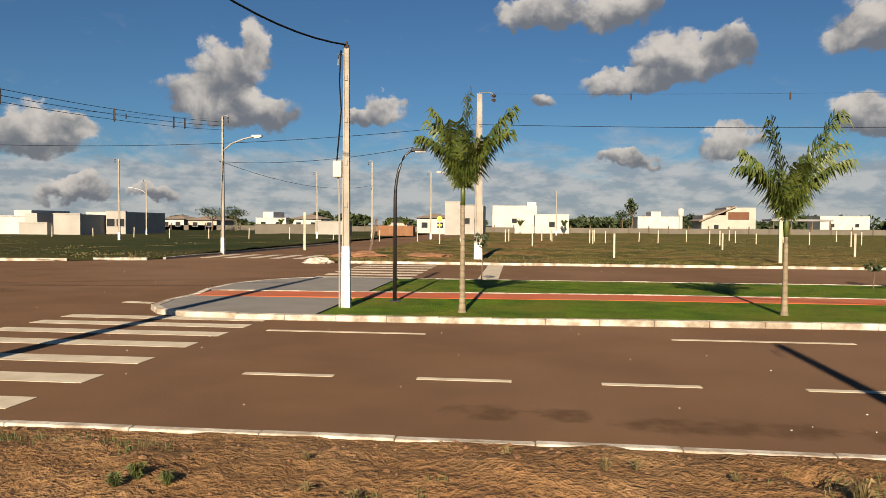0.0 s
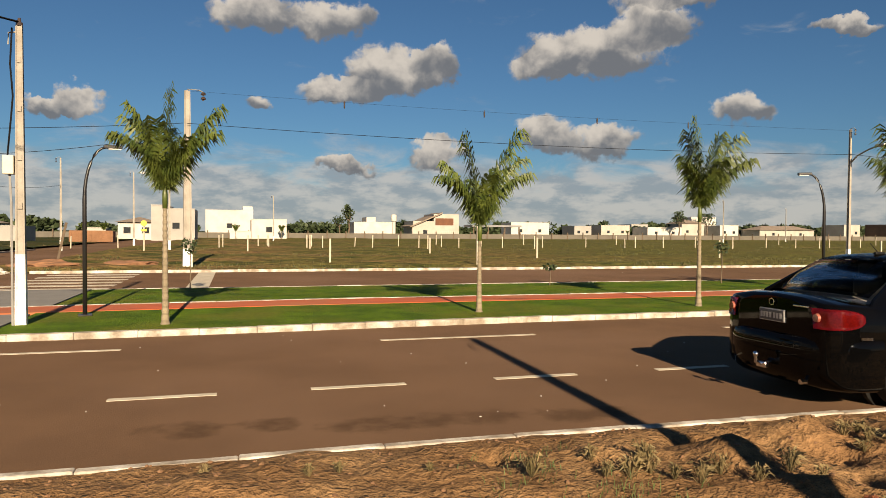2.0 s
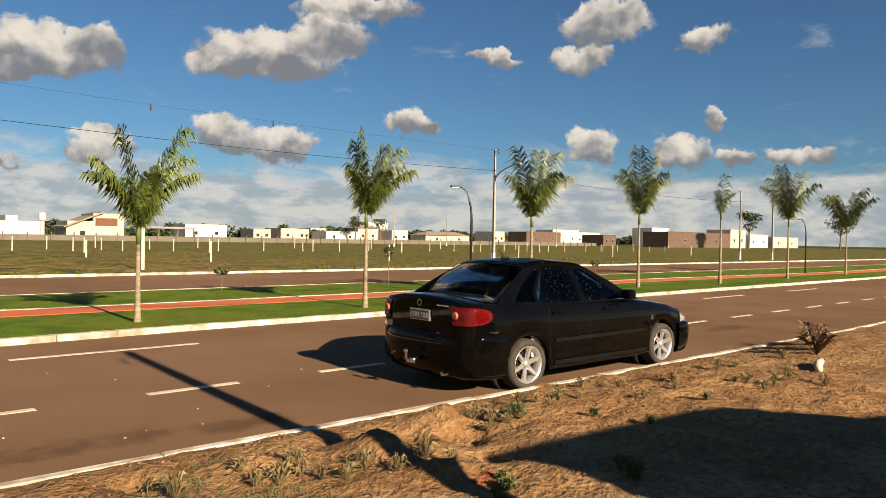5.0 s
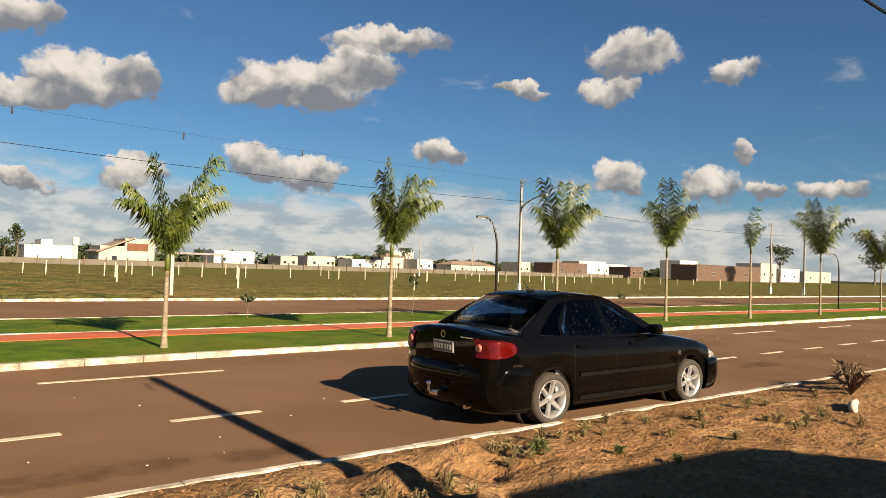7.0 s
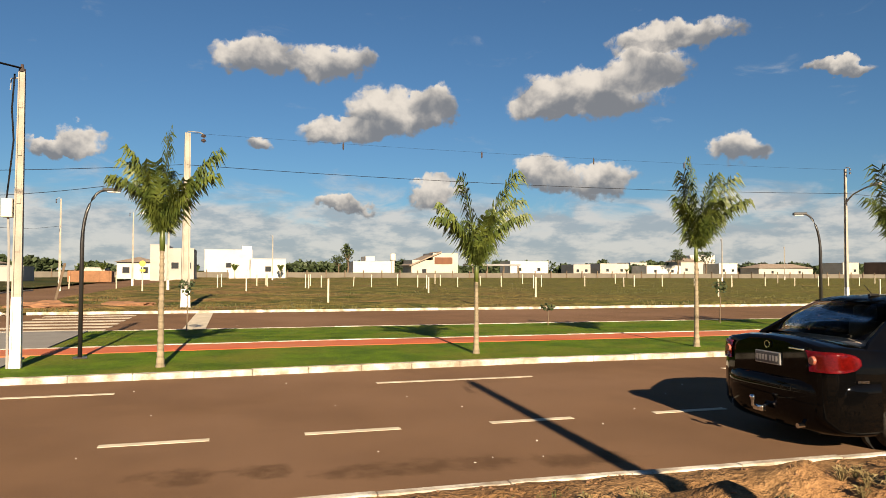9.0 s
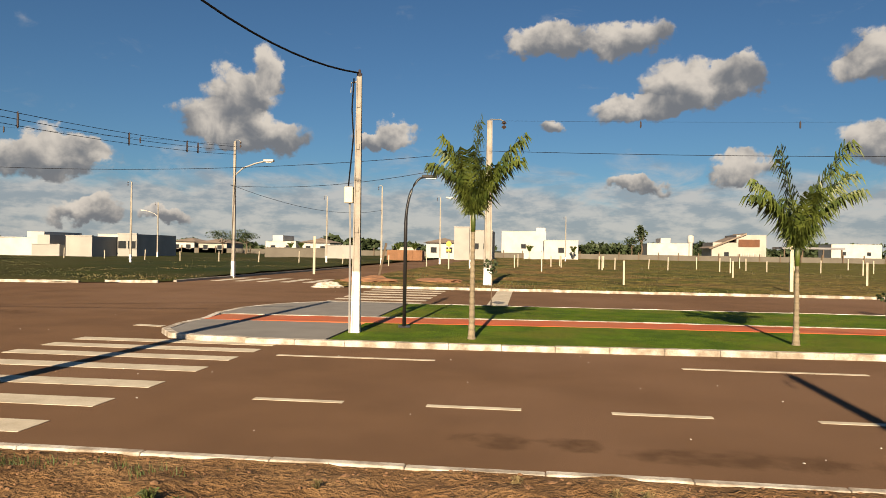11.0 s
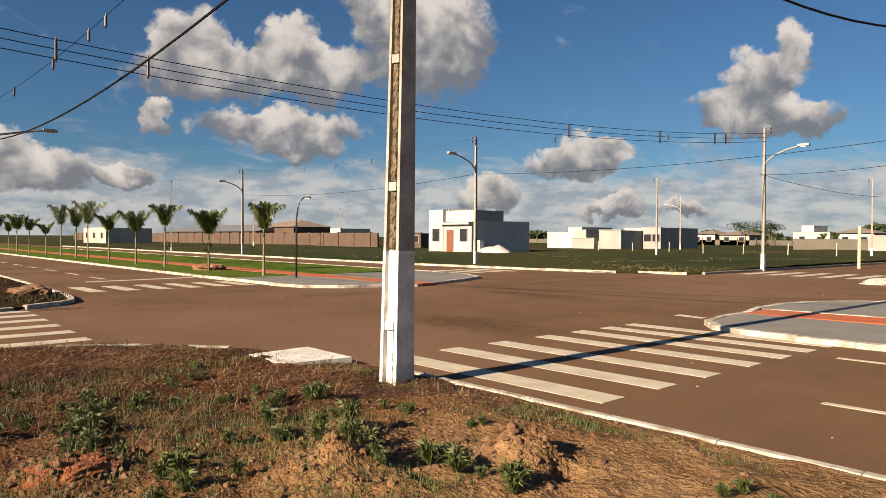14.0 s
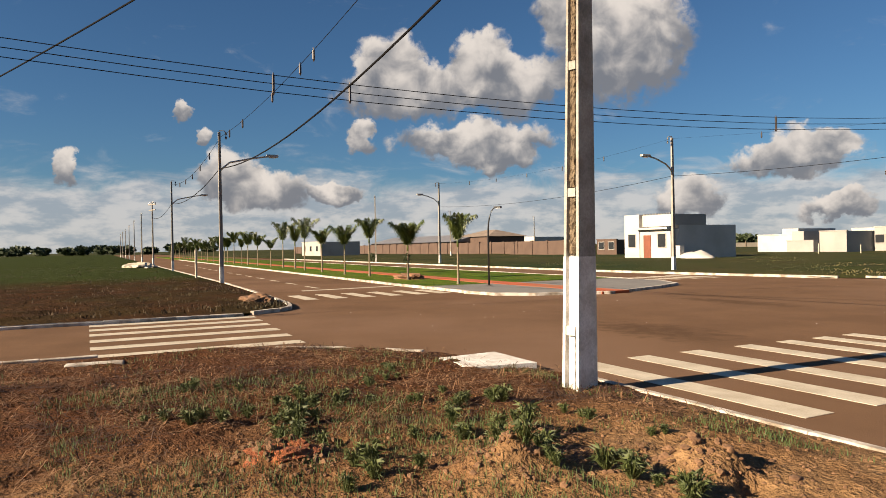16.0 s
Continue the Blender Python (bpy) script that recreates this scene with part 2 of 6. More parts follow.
M_WHITE = surface("white_wall", (0.4698, 0.4536, 0.4212), (0.3888, 0.3726, 0.3402), 0.5, 20, 0.8, 0.1, fine_amount=0.05)
M_BLACK = surface("black_paint", (0.012, 0.012, 0.014), (0.016, 0.015, 0.015), 2, 40, 0.35, 0.05)
M_TRUNK = surface("palm_trunk", (0.24, 0.198, 0.132), (0.162, 0.132, 0.09), 6, 50, 0.9, 0.5, world=False, rings=9.0)
M_FROND = surface("palm_leaf", (0.088, 0.110, 0.020), (0.034, 0.056, 0.011), 5, 30, 0.45, 0.1, world=False, per_object=0.35)


# ---- mesh helpers ----
def link_mesh(name, bm, material, parent=None, label="", smooth=False):
    me = bpy.data.meshes.new(name)
    bm.to_mesh(me)
    bm.free()
    if smooth:
        me.polygons.foreach_set("use_smooth", [True] * len(me.polygons))
    for mat in (material if isinstance(material, (list, tuple)) else [material]):
        me.materials.append(mat)
    ob = new(name, me)
    if parent:
        ob.parent = parent
    return tagged(ob, label)


def part(name, bm, material, parent, label="", smooth=False):
    return link_mesh(name, bm, material, parent, label, smooth)


def thing(name, place=(0, 0, 0), turn=0.0, label="", category="", group="", kind=""):
    ob = new(name)
    ob.empty_display_size = 0.2
    ob.matrix_basis = pose(*place, 0, 0, turn)
    return tagged(ob, label, category, group, kind)


def add_box(bm, x0, x1, y0, y1, z0, z1, bevel=0.0):
    v = [bm.verts.new((x, y, z)) for z in (z0, z1) for x, y in ((x0, y0), (x1, y0), (x1, y1), (x0, y1))]
    faces = [bm.faces.new([v[i] for i in f]) for f in ((3, 2, 1, 0), (4, 5, 6, 7), (0, 1, 5, 4), (1, 2, 6, 5), (2, 3, 7, 6), (3, 0, 4, 7))]
    if bevel:
        edges = {e for f in faces for e in f.edges}
        bmesh.ops.bevel(bm, geom=list(edges), offset=bevel, segments=2, affect="EDGES", profile=0.5)
    return bm


def box(x0, x1, y0, y1, z0, z1, bevel=0.0):
    return add_box(bmesh.new(), x0, x1, y0, y1, z0, z1, bevel)


def add_tube(bm, points, radii, sides=10, cap=True):
    """A tube along the points, with a radius at each."""
    rings = []
    pts = [Vector(p) for p in points]
    for i, p in enumerate(pts):
        d = (pts[min(i + 1, len(pts) - 1)] - pts[max(i - 1, 0)]).normalized()
        side = d.cross(Vector((0, 0, 1)) if abs(d.z) < 0.9 else Vector((1, 0, 0))).normalized()
        up = side.cross(d)
        r = radii[i] if isinstance(radii, (list, tuple)) else radii
        rings.append([bm.verts.new(p + (side * math.cos(a) + up * math.sin(a)) * r) for a in (2 * math.pi * k / sides for k in range(sides))])
    for a, b in zip(rings, rings[1:]):
        for k in range(sides):
            bm.faces.new((a[k], a[(k + 1) % sides], b[(k + 1) % sides], b[k]))
    if cap:
        bm.faces.new(rings[0][::-1])
        bm.faces.new(rings[-1])
    return bm


def tube(points, radii, sides=10, cap=True):
    return add_tube(bmesh.new(), points, radii, sides, cap)


def add_prism(bm, outline, z0, z1):
    """A slab with that outline, counter-clockwise from above."""
    lo = [bm.verts.new((x, y, z0)) for x, y in outline]
    hi = [bm.verts.new((x, y, z1)) for x, y in outline]
    bm.faces.new(hi)
    bm.faces.new(lo[::-1])
    n = len(outline)
    for i in range(n):
        bm.faces.new((lo[i], lo[(i + 1) % n], hi[(i + 1) % n], hi[i]))
    return bm


def prism(outline, z0, z1):
    return add_prism(bmesh.new(), outline, z0, z1)


# ---- the setting ----
def south_edge(x):
    return 5.1 - 0.35 * min(1.0, max(0.0, (x - 2) / 13))


def median_kerb(x):
    return 11.2 + 0.3 * min(1.0, max(0.0, (x + 1) / 6))
def grid_sheet(name, xs, ys_of, height, material, label):
    """A sheet over the columns xs; ys_of(x) gives the rows' y, height(x, y) the ground."""
    cols = [[(x, y, height(x, y)) for y in ys_of(x)] for x in xs]
    rows = len(cols[0])
    verts = [v for c in cols for v in c]
    faces = [(i * rows + j, (i + 1) * rows + j, (i + 1) * rows + j + 1, i * rows + j + 1) for i in range(len(cols) - 1) for j in range(rows - 1)]
    me = bpy.data.meshes.new(name)
    me.from_pydata(verts, [], faces)
    me.polygons.foreach_set("use_smooth", [True] * len(faces))
    me.materials.append(material)
    return tagged(new(name, me), label, "ground", kind="structure")


def steps(*stretches):
    """Values from stretches (start, end, step); the last end closes the row."""
    out = []
    for a, b, s in stretches:
        n = max(1, round(abs(b - a) / s))
        out += [a + (b - a) * i / n for i in range(n)]
    return out + [stretches[-1][1]]


def wob(x, y, s, seed=0.0):
    return noise.noise((x / s + seed, y / s - seed, seed))


def piecewise(x, *knots):
    for (xa, ya), (xb, yb) in zip(knots, knots[1:]):
        if x <= xb:
            return ya + (yb - ya) * (x - xa) / (xb - xa) if x > xa else ya
    return knots[-1][1]


def se_edge(x):
    return piecewise(x, (-11.45, 0.2), (-11.3, 1.6), (-10.9, 2.7), (-10.3, 3.5), (-9.3, 4.35), (-8.3, 4.78), (-7.4, 4.95), (-6.6, 5.05)) if x < -6.6 else south_edge(x)


def se_height(x, y):
    d = min(max(0.0, se_edge(x) - y), max(0.0, x + 11.45) + 0.02)
    h = 0.022 + 0.095 * min(1.0, d / 0.9)
    h += (0.035 * wob(x, y, 0.9) + 0.03 * wob(x, y, 0.33, 3.0) + 0.03 * wob(x, y, 0.16, 5.0) + 0.014 * wob(x, y, 0.08, 8.0) + 0.03 * max(0.0, wob(x, y, 0.45, 12.0))) * min(1.0, d / 0.4)
    h += 0.05 * max(0.0, wob(x, y, 0.55, 6.0) - 0.05) * min(1.0, max(0.0, 1.2 - d))
    for mx, my, r, k in MOUNDS:
        q = ((x - mx) ** 2 + (y - my) ** 2) / r ** 2
        if q < 4:
            h += k * math.exp(-2 * q) * (1 + 0.6 * wob(x, y, 0.16, 9.0))
    return max(-0.05 if y < 4.55 else 0.012, h)


# Heaps of dug earth and a washed-out hole by the kerb.
MOUNDS = [(-3.8, 2.3, 0.42, 0.20), (-3.2, 3.4, 0.36, 0.17), (-4.35, 2.85, 0.28, 0.12), (-4.78, 1.05, 0.34, 0.13), (-2.82, 3.38, 0.14, -0.16), (-5.1, 1.55, 0.16, -0.10), (3.9, 4.25, 0.30, -0.17), (4.3, 3.95, 0.32, -0.16), (3.5, 4.45, 0.16, -0.14), (3.45, 3.95, 0.26, 0.13),
          (4.45, 4.45, 0.25, 0.09), (4.15, 3.45, 0.25, -0.12), (3.5, 3.3, 0.22, 0.10), (1.97, 4.50, 0.11, -0.30), (1.99, 4.30, 0.10, -0.26), (-5.75, 4.25, 0.4, -0.06), (2.6, 4.2, 0.4, 0.06), (0.2, 4.1, 0.6, 0.05), (2.95, 4.5, 0.12, 0.06)]

ground = link_mesh("ground", box(-3500, 3500, -3500, 3500, -0.9, -0.06), M_GREEN)
tagged(ground, "flat open grassland reaching the far horizon", "ground", kind="structure")

bm = bmesh.new()
for x0, x1, y0, y1 in ((-420, -6.6, 2.0, 31.0), (-6.6, 420, 4.62, 31.0), (-16.5, -7.2, 31.0, 140.0), (-18.0, -10.9, -90.0, 2.0)):
    bm.faces.new([bm.verts.new((x, y, 0)) for x, y in ((x0, y0), (x1, y0), (x1, y1), (x0, y1))])
road = tagged(link_mesh("road", bm, M_ASPHALT), "sun-faded brownish asphalt road junction", "road", kind="structure")

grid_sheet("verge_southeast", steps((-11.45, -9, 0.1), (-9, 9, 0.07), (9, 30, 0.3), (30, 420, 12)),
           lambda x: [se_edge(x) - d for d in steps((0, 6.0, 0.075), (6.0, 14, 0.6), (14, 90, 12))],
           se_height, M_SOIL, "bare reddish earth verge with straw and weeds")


def west_drift(x):
    """The road to the west bears away a little."""
    return 0.029 * max(0.0, -26.0 - x)


def sw_edge(x):
    return piecewise(x, (-420, 12.6), (-60, 6.1), (-33, 5.62), (-23.2, 5.2), (-19.6, 4.95), (-18.3, 4.72), (-17.6, 4.15), (-17.24, 3.4))


grid_sheet("verge_southwest", steps((-420, -100, 20), (-100, -40, 2), (-40, -20, 0.25), (-20, -17.24, 0.12)),
           lambda x: [sw_edge(x) - d for d in steps((0, 12, 0.25), (12, 40, 2), (40, 400, 30))],
           lambda x, y: max(0.02, 0.05 + min(1.0, (sw_edge(x) - y) / 1.0, (-17.2 - x) / 1.0) * (0.10 + 0.06 * wob(x, y, 1.1) + 0.05 * wob(x, y, 0.4, 2))),
           M_VERGE, "earth and dry grass verge beside the road")


def nw_edge(x):
    return piecewise(x, (-420, 36.0), (-60, 26.2), (-32, 25.5), (-25.5, 26.0), (-18.4, 27.0), (-17.2, 27.8), (-15.6, 28.6), (-15.1, 31.0))


grid_sheet("field_northwest", steps((-420, -100, 20), (-100, -40, 3), (-40, -15.1, 0.5)),
           lambda x: [nw_edge(x) + d for d in steps((0, 10, 0.4), (10, 60, 2.5), (60, 420, 24))],
           lambda x, y: max(0.03, 0.06 + 0.10 * min(1, (y - nw_edge(x)) / 1.0) + 0.06 * wob(x, y, 1.6) + 0.12 * wob(x, y, 7, 2)),
           M_GREEN, "green weedy building plots beyond the kerb")
grid_sheet("field_northeast", steps((-8.2, 30, 0.5), (30, 100, 3), (100, 420, 20)),
           lambda x: [28.15 + d for d in steps((0, 12, 0.4), (12, 60, 2.5), (60, 420, 24))],
           lambda x, y: max(0.03, 0.06 + 0.10 * min(1, (y - 28.15) / 1.0) + 0.06 * wob(x, y, 1.6) + 0.12 * wob(x, y, 7, 2)),
           M_FIELD, "dry grassy building plots beyond the kerb")


# ---- traffic islands ----
def kerb_run(parent, line, width=0.16, height=0.15, stone=1.0, side=1):
    """Kerbstones along a polyline, set to its left (side 1) or right (-1)."""
    for (xa, ya), (xb, yb) in zip(line, line[1:]):
        length = math.hypot(xb - xa, yb - ya)
        n = max(1, round(length / stone))
        for i in range(n):
            yield xa + (xb - xa) * i / n, ya + (yb - ya) * i / n, length / n, math.atan2(yb - ya, xb - xa)


STONES = {}


def kerb(name, line, label, height=0.092, width=0.15, material=None, limit=300, z=0.0, stone=1.0):
    base = thing(name, label=label, category="kerb", kind="structure")
    for k, (x, y, length, a) in enumerate(kerb_run(base, line, stone=stone)):
        key = (round(length, 1), height, width)
        if key not in STONES:
            ob = link_mesh("kerbstone", box(0.0015, key[0] - 0.0015, 0, width, -0.05, height, 0.012), material or M_KERB)
            STONES[key] = ob.data
        else:
            ob = new("kerbstone", STONES[key])
        ob.parent = base
        ob.matrix_basis = pose(x, y, z + 0.006 * random.uniform(-1, 1), 0, 0, math.degrees(a)) @ Matrix.Diagonal((length / key[0], 1, 1, 1))
    return base


def far_line(f, *stretches):
    return [(x, f(x)) for x in steps(*stretches)]


E_NOSE = [(-4.4, 11.28), (-5.2, 11.32), (-5.95, 11.6), (-6.4, 12.2), (-6.58, 13.1), (-6.6, 14.3), (-6.85, 15.4), (-6.9, 16.9), (-6.5, 18.3), (-5.8, 19.2), (-4.9, 19.6)]


def north_median(x):
    return 19.5


e_south = far_line(median_kerb, (200, 60, 20), (60, 26, 4), (26, -4.4, 2.5))
e_line = e_south + E_NOSE[1:] + [(x, north_median(x)) for x in steps((-3.05, 60, 8), (60, 200, 20))]
inner = [(x, y + 0.1) for x, y in e_south] + [(x + 0.12, y) for x, y in E_NOSE[1:]] + [(x, north_median(x) - 0.1) for x in steps((-3.05, 60, 8), (60, 200, 20))]


def strip(name, lower, upper, xs, z0, z1, material, label):
    ob = link_mesh(name, prism([(x, lower(x)) for x in xs] + [(x, upper(x)) for x in reversed(xs)], z0, z1), material)
    return tagged(ob, label, "ground", kind="structure")


def red_mid(x):
    return 14.55 + 0.5 * min(1, max(0, (x + 6) / 8)) + 0.45 * math.sin(max(0, x - 12) / 7.0) * min(1, max(0, (x - 12) / 5))


E_XS = steps((-3.05, 30, 0.8), (30, 200, 5))
strip("lawn_south", lambda x: median_kerb(x) + 0.1, lambda x: red_mid(x) - 0.58, E_XS, 0.0, 0.08, M_LAWN, "mown green lawn along the median")
strip("lawn_north", lambda x: red_mid(x) + 0.72, lambda x: north_median(x) - 0.1, E_XS, 0.0, 0.08, M_LAWN, "mown green lawn along the median")
strip("cycle_path", lambda x: red_mid(x) - 0.55, lambda x: red_mid(x) + 0.55, steps((-6.5, 30, 0.8), (30, 200, 5)), 0.0, 0.087, M_RED, "red-painted concrete path through the median")
kerb("path_border", [(x, red_mid(x) + 0.58) for x in steps((-6.4, 30, 0.9), (30, 60, 1))], "pale concrete border strip of the red path", 0.094, 0.12)
paving = link_mesh("paved_nose", prism([(-3.1, 11.4), (-3.1, 13.97), (-6.45, 13.97), (-6.4, 13.1), (-6.25, 12.3), (-5.9, 11.75), (-5.2, 11.42), (-4.4, 11.4)], 0.0, 0.085), M_SLAB)
tagged(paving, "grey concrete paved island tip", "pavement", kind="structure")
paving = link_mesh("paved_nose_north", prism([(-3.1, 15.25), (-3.1, 19.5), (-4.9, 19.5), (-5.75, 19.1), (-6.4, 18.2), (-6.78, 16.9), (-6.72, 15.4), (-6.6, 15.25)], 0.0, 0.085), M_SLAB)
tagged(paving, "grey concrete paved island tip", "pavement", kind="structure")
kerb("median_kerb_east", [(x, y) for x, y in reversed(e_south) if x <= 90], "whitewashed concrete kerb of the grassed median")
kerb("island_kerb_east", [(x, y) for x, y in reversed(E_NOSE)], "whitewashed kerb round the island tip")
kerb("median_kerb_north_east", [(x, north_median(x) - 0.12) for x in steps((-3.05, 90, 4))], "thin whitewashed kerb on the lawn's far edge", 0.09, 0.10)

W_NOSE = [(-20.6, 11.1), (-19.0, 11.35), (-18.1, 12.3), (-17.7, 13.6), (-17.2, 14.5), (-17.6, 15.6), (-18.4, 17.8), (-19.2, 19.4), (-21.0, 20.4), (-23.0, 20.6)]
W_XS = steps((-200, -60, 6), (-60, -24.0, 1.2))
strip("lawn_west", lambda x: 11.35 + west_drift(x), lambda x: 14.2 + west_drift(x), W_XS, 0.0, 0.08, M_LAWN, "patchy green lawn along the median")
strip("lawn_west_north", lambda x: 15.4 + west_drift(x), lambda x: 20.5 + west_drift(x), W_XS, 0.0, 0.08, M_LAWN, "patchy green lawn along the median")
strip("cycle_path_west", lambda x: 14.25 + west_drift(x), lambda x: 15.35 + west_drift(x), steps((-200, -60, 6), (-60, -17.3, 1.2)), 0.0, 0.087, M_RED, "red-painted concrete path through the median")
tagged(link_mesh("paved_tip_south", prism([(-23.98, 11.3), (-20.6, 11.2), (-19.1, 11.5), (-18.25, 12.4), (-17.85, 13.6), (-17.4, 14.2), (-23.98, 14.2)], 0, 0.085), M_SLAB), "grey concrete paved island tip", "pavement", kind="structure")
tagged(link_mesh("paved_tip_north", prism([(-23.98, 15.4), (-17.7, 15.4), (-18.55, 17.8), (-19.3, 19.3), (-21.0, 20.25), (-23.98, 20.45)], 0, 0.085), M_SLAB), "grey concrete paved island tip", "pavement", kind="structure")
kerb("island_kerb_west", W_NOSE, "whitewashed kerb round the island tip")
kerb("median_kerb_west", [(x, 11.2 + west_drift(x)) for x in steps((-130, -26, 4), (-26, -20.6, 2))], "whitewashed concrete kerb of the grassed median")
kerb("median_kerb_west_north", [(x, 20.6 + west_drift(x)) for x in steps((-90, -23.0, 4))], "whitewashed kerb on the lawn's far edge")

# Kerbs of the four corners.
kerb("kerb_southeast", [(x, se_edge(x) - 0.12) for x in steps((-6.6, 60, 1.0))], "low whitewashed kerb half buried in earth", 0.05, 0.09, z=0.0)
kerb("kerb_corner_southeast", [(x, se_edge(x) - 0.1) for x in (-10.95, -10.3, -9.8, -9.3)], "low pale kerb half buried in earth", 0.05, 0.11)
kerb("kerb_southwest", [(x, sw_edge(x) - 0.12) for x in steps((-110, -19.6, 1.5), (-19.6, -17.3, 0.46))], "broken pale concrete kerb by the earth verge", 0.095, 0.13)
kerb("kerb_street_south_west", [(-17.05, y) for y in steps((-30, 3.2, 1.5))], "pale concrete kerb of the side street", 0.07, 0.2)
kerb("kerb_street_south_east", [(-11.5, y) for y in steps((-30, 0.0, 1.5))], "pale concrete kerb of the side street", 0.06, 0.13)
kerb("kerb_northwest", [(x, nw_edge(x)) for x in steps((-110, -18.2, 1.5))], "whitewashed kerb in front of the green plots", 0.11, 0.15)
kerb("kerb_northwest_corner", [(-17.5, 27.85), (-16.5, 28.1), (-15.4, 28.35)], "whitewashed kerb at the street corner", 0.11, 0.15)
kerb("kerb_street_north_west", [(-15.0 + 0.03 * (y - 31), y) for y in steps((29.3, 60, 1.5))], "dark weathered kerb of the side street", 0.1, 0.15, material=M_CONCRETE)
kerb("kerb_northeast", [(x, 28.0) for x in steps((-6.6, 120, 2))], "whitewashed kerb in front of the grassy plots", 0.10, 0.15)


# ---- road paint ----
def paint(name, corners_list, label, group):
    base = thing(name, label=label, category="road marking", kind="structure", group=group)
    for corners in corners_list:
        part("stripe", prism(corners, 0.0005, 0.005), M_PAINT, base)
    return base


def bar(x0, x1, y0, y1):
    return [(x0, y0), (x1, y0), (x1, y1), (x0, y1)]


paint("crosswalk_south", [bar(-7.45 + 0.02 * k, -4.03 + 0.03 * k, y, y + 0.40 - 0.012 * k) for k, y in enumerate((5.53, 6.51, 7.48, 8.55, 9.46, 10.28, 11.02))], "white painted crosswalk bars, scuffed", "crosswalks")
paint("crosswalk_west_street", [bar(x - 0.2, x + 0.2, -0.1, 3.15 + 0.05 * k) for k, x in enumerate((-11.75, -12.8, -13.85, -14.9, -15.85, -16.75))], "white painted crosswalk bars over the side street", "crosswalks")
paint("crosswalk_west_road", [bar(-23.5, -21.2, y, y + 0.42) for y in (5.9, 6.85, 7.8, 8.75, 9.7, 10.55)], "white painted crosswalk bars", "crosswalks")
paint("crosswalk_north_east", [bar(-5.8, -2.9, y, y + 0.5) for y in (20.4, 21.6, 22.8, 24.1, 25.4, 26.7)], "white painted crosswalk bars on the far road", "crosswalks")
paint("crosswalk_north_west", [bar(-25.2, -22.2, y, y + 0.5) for y in (21.3, 22.4, 23.5, 24.6)], "white painted crosswalk bars on the far road", "crosswalks")
paint("crosswalk_north_street", [bar(x, x + 0.5, 31.2, 35.0) for x in (-14.4, -13.3, -12.2, -11.1, -10.0, -9.0)], "white painted crosswalk bars over the far street", "crosswalks")
paint("stop_line_north", [bar(-0.95, -0.35, 20.0, 27.9)], "broad white stop line", "stop lines")
paint("stop_line_west", [[(-26.1, 7.1), (-25.7, 7.1), (-26.2, 11.0), (-26.6, 11.0)]], "white stop line", "stop lines")
paint("lane_dashes", [bar(x, x + 0.96, 7.12, 7.22) for x in [-2.62, -0.79, 1.06, 3.0] + [4.98 + 2.08 * k for k in range(24)]], "white dashed lane line", "lane lines")
paint("parking_dashes", [bar(x, x + 2.35 + 0.06 * k, 10.05, 10.15) for k, x in enumerate((-3.44, 2.35, 8.2, 14.0, 19.8, 25.6))], "long white dashes beside the median", "lane lines")
paint("lane_dashes_west", [bar(-29.0 - 3.7 * k, -27.2 - 3.7 * k, 8.0 + west_drift(-28 - 3.7 * k), 8.12 + west_drift(-28 - 3.7 * k)) for k in range(16)], "white dashed lane line", "lane lines")
paint("island_mark", [[(-7.55, 13.2), (-6.9, 13.1), (-6.9, 13.3), (-7.55, 13.45)]], "short white painted mark", "lane lines")
# ---- poles, lamps and wires ----
M_CRACK = surface("weathered_concrete", (0.36, 0.345, 0.31), (0.22, 0.205, 0.175), 3.0, 30, 0.9, 0.3, fine_amount=0.25)
M_CRUST = surface("dark_crust", (0.10, 0.08, 0.055), (0.06, 0.05, 0.035), 8, 60, 0.95, 0.5, fine_amount=0.3)
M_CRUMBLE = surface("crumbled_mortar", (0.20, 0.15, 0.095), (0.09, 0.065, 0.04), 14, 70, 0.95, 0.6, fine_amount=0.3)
M_LIME = surface("limewash", (0.72, 0.71, 0.68), (0.52, 0.50, 0.46), 4.5, 30, 0.85, 0.3, fine_amount=0.2, spread=0.35)
M_GALV = surface("galvanised_steel", (0.4, 0.392, 0.368), (0.336, 0.328, 0.312), 4, 40, 0.5, 0.1, metal=0.5, fine_amount=0.08)
M_CABLE = surface("black_cable", (0.006, 0.006, 0.007), (0.009, 0.009, 0.01), 3, 40, 0.9, 0.0, spec=0.1)
M_CREAM = surface("cream_plastic", (0.496, 0.464, 0.368), (0.44, 0.4, 0.32), 4, 40, 0.5, 0.1, fine_amount=0.06)
M_LENS = surface("lamp_glass", (0.75, 0.75, 0.72), (0.65, 0.65, 0.62), 4, 40, 0.2, 0.0)
M_PORCELAIN = surface("insulator_brown", (0.055, 0.035, 0.028), (0.04, 0.03, 0.025), 4, 40, 0.3, 0.0)


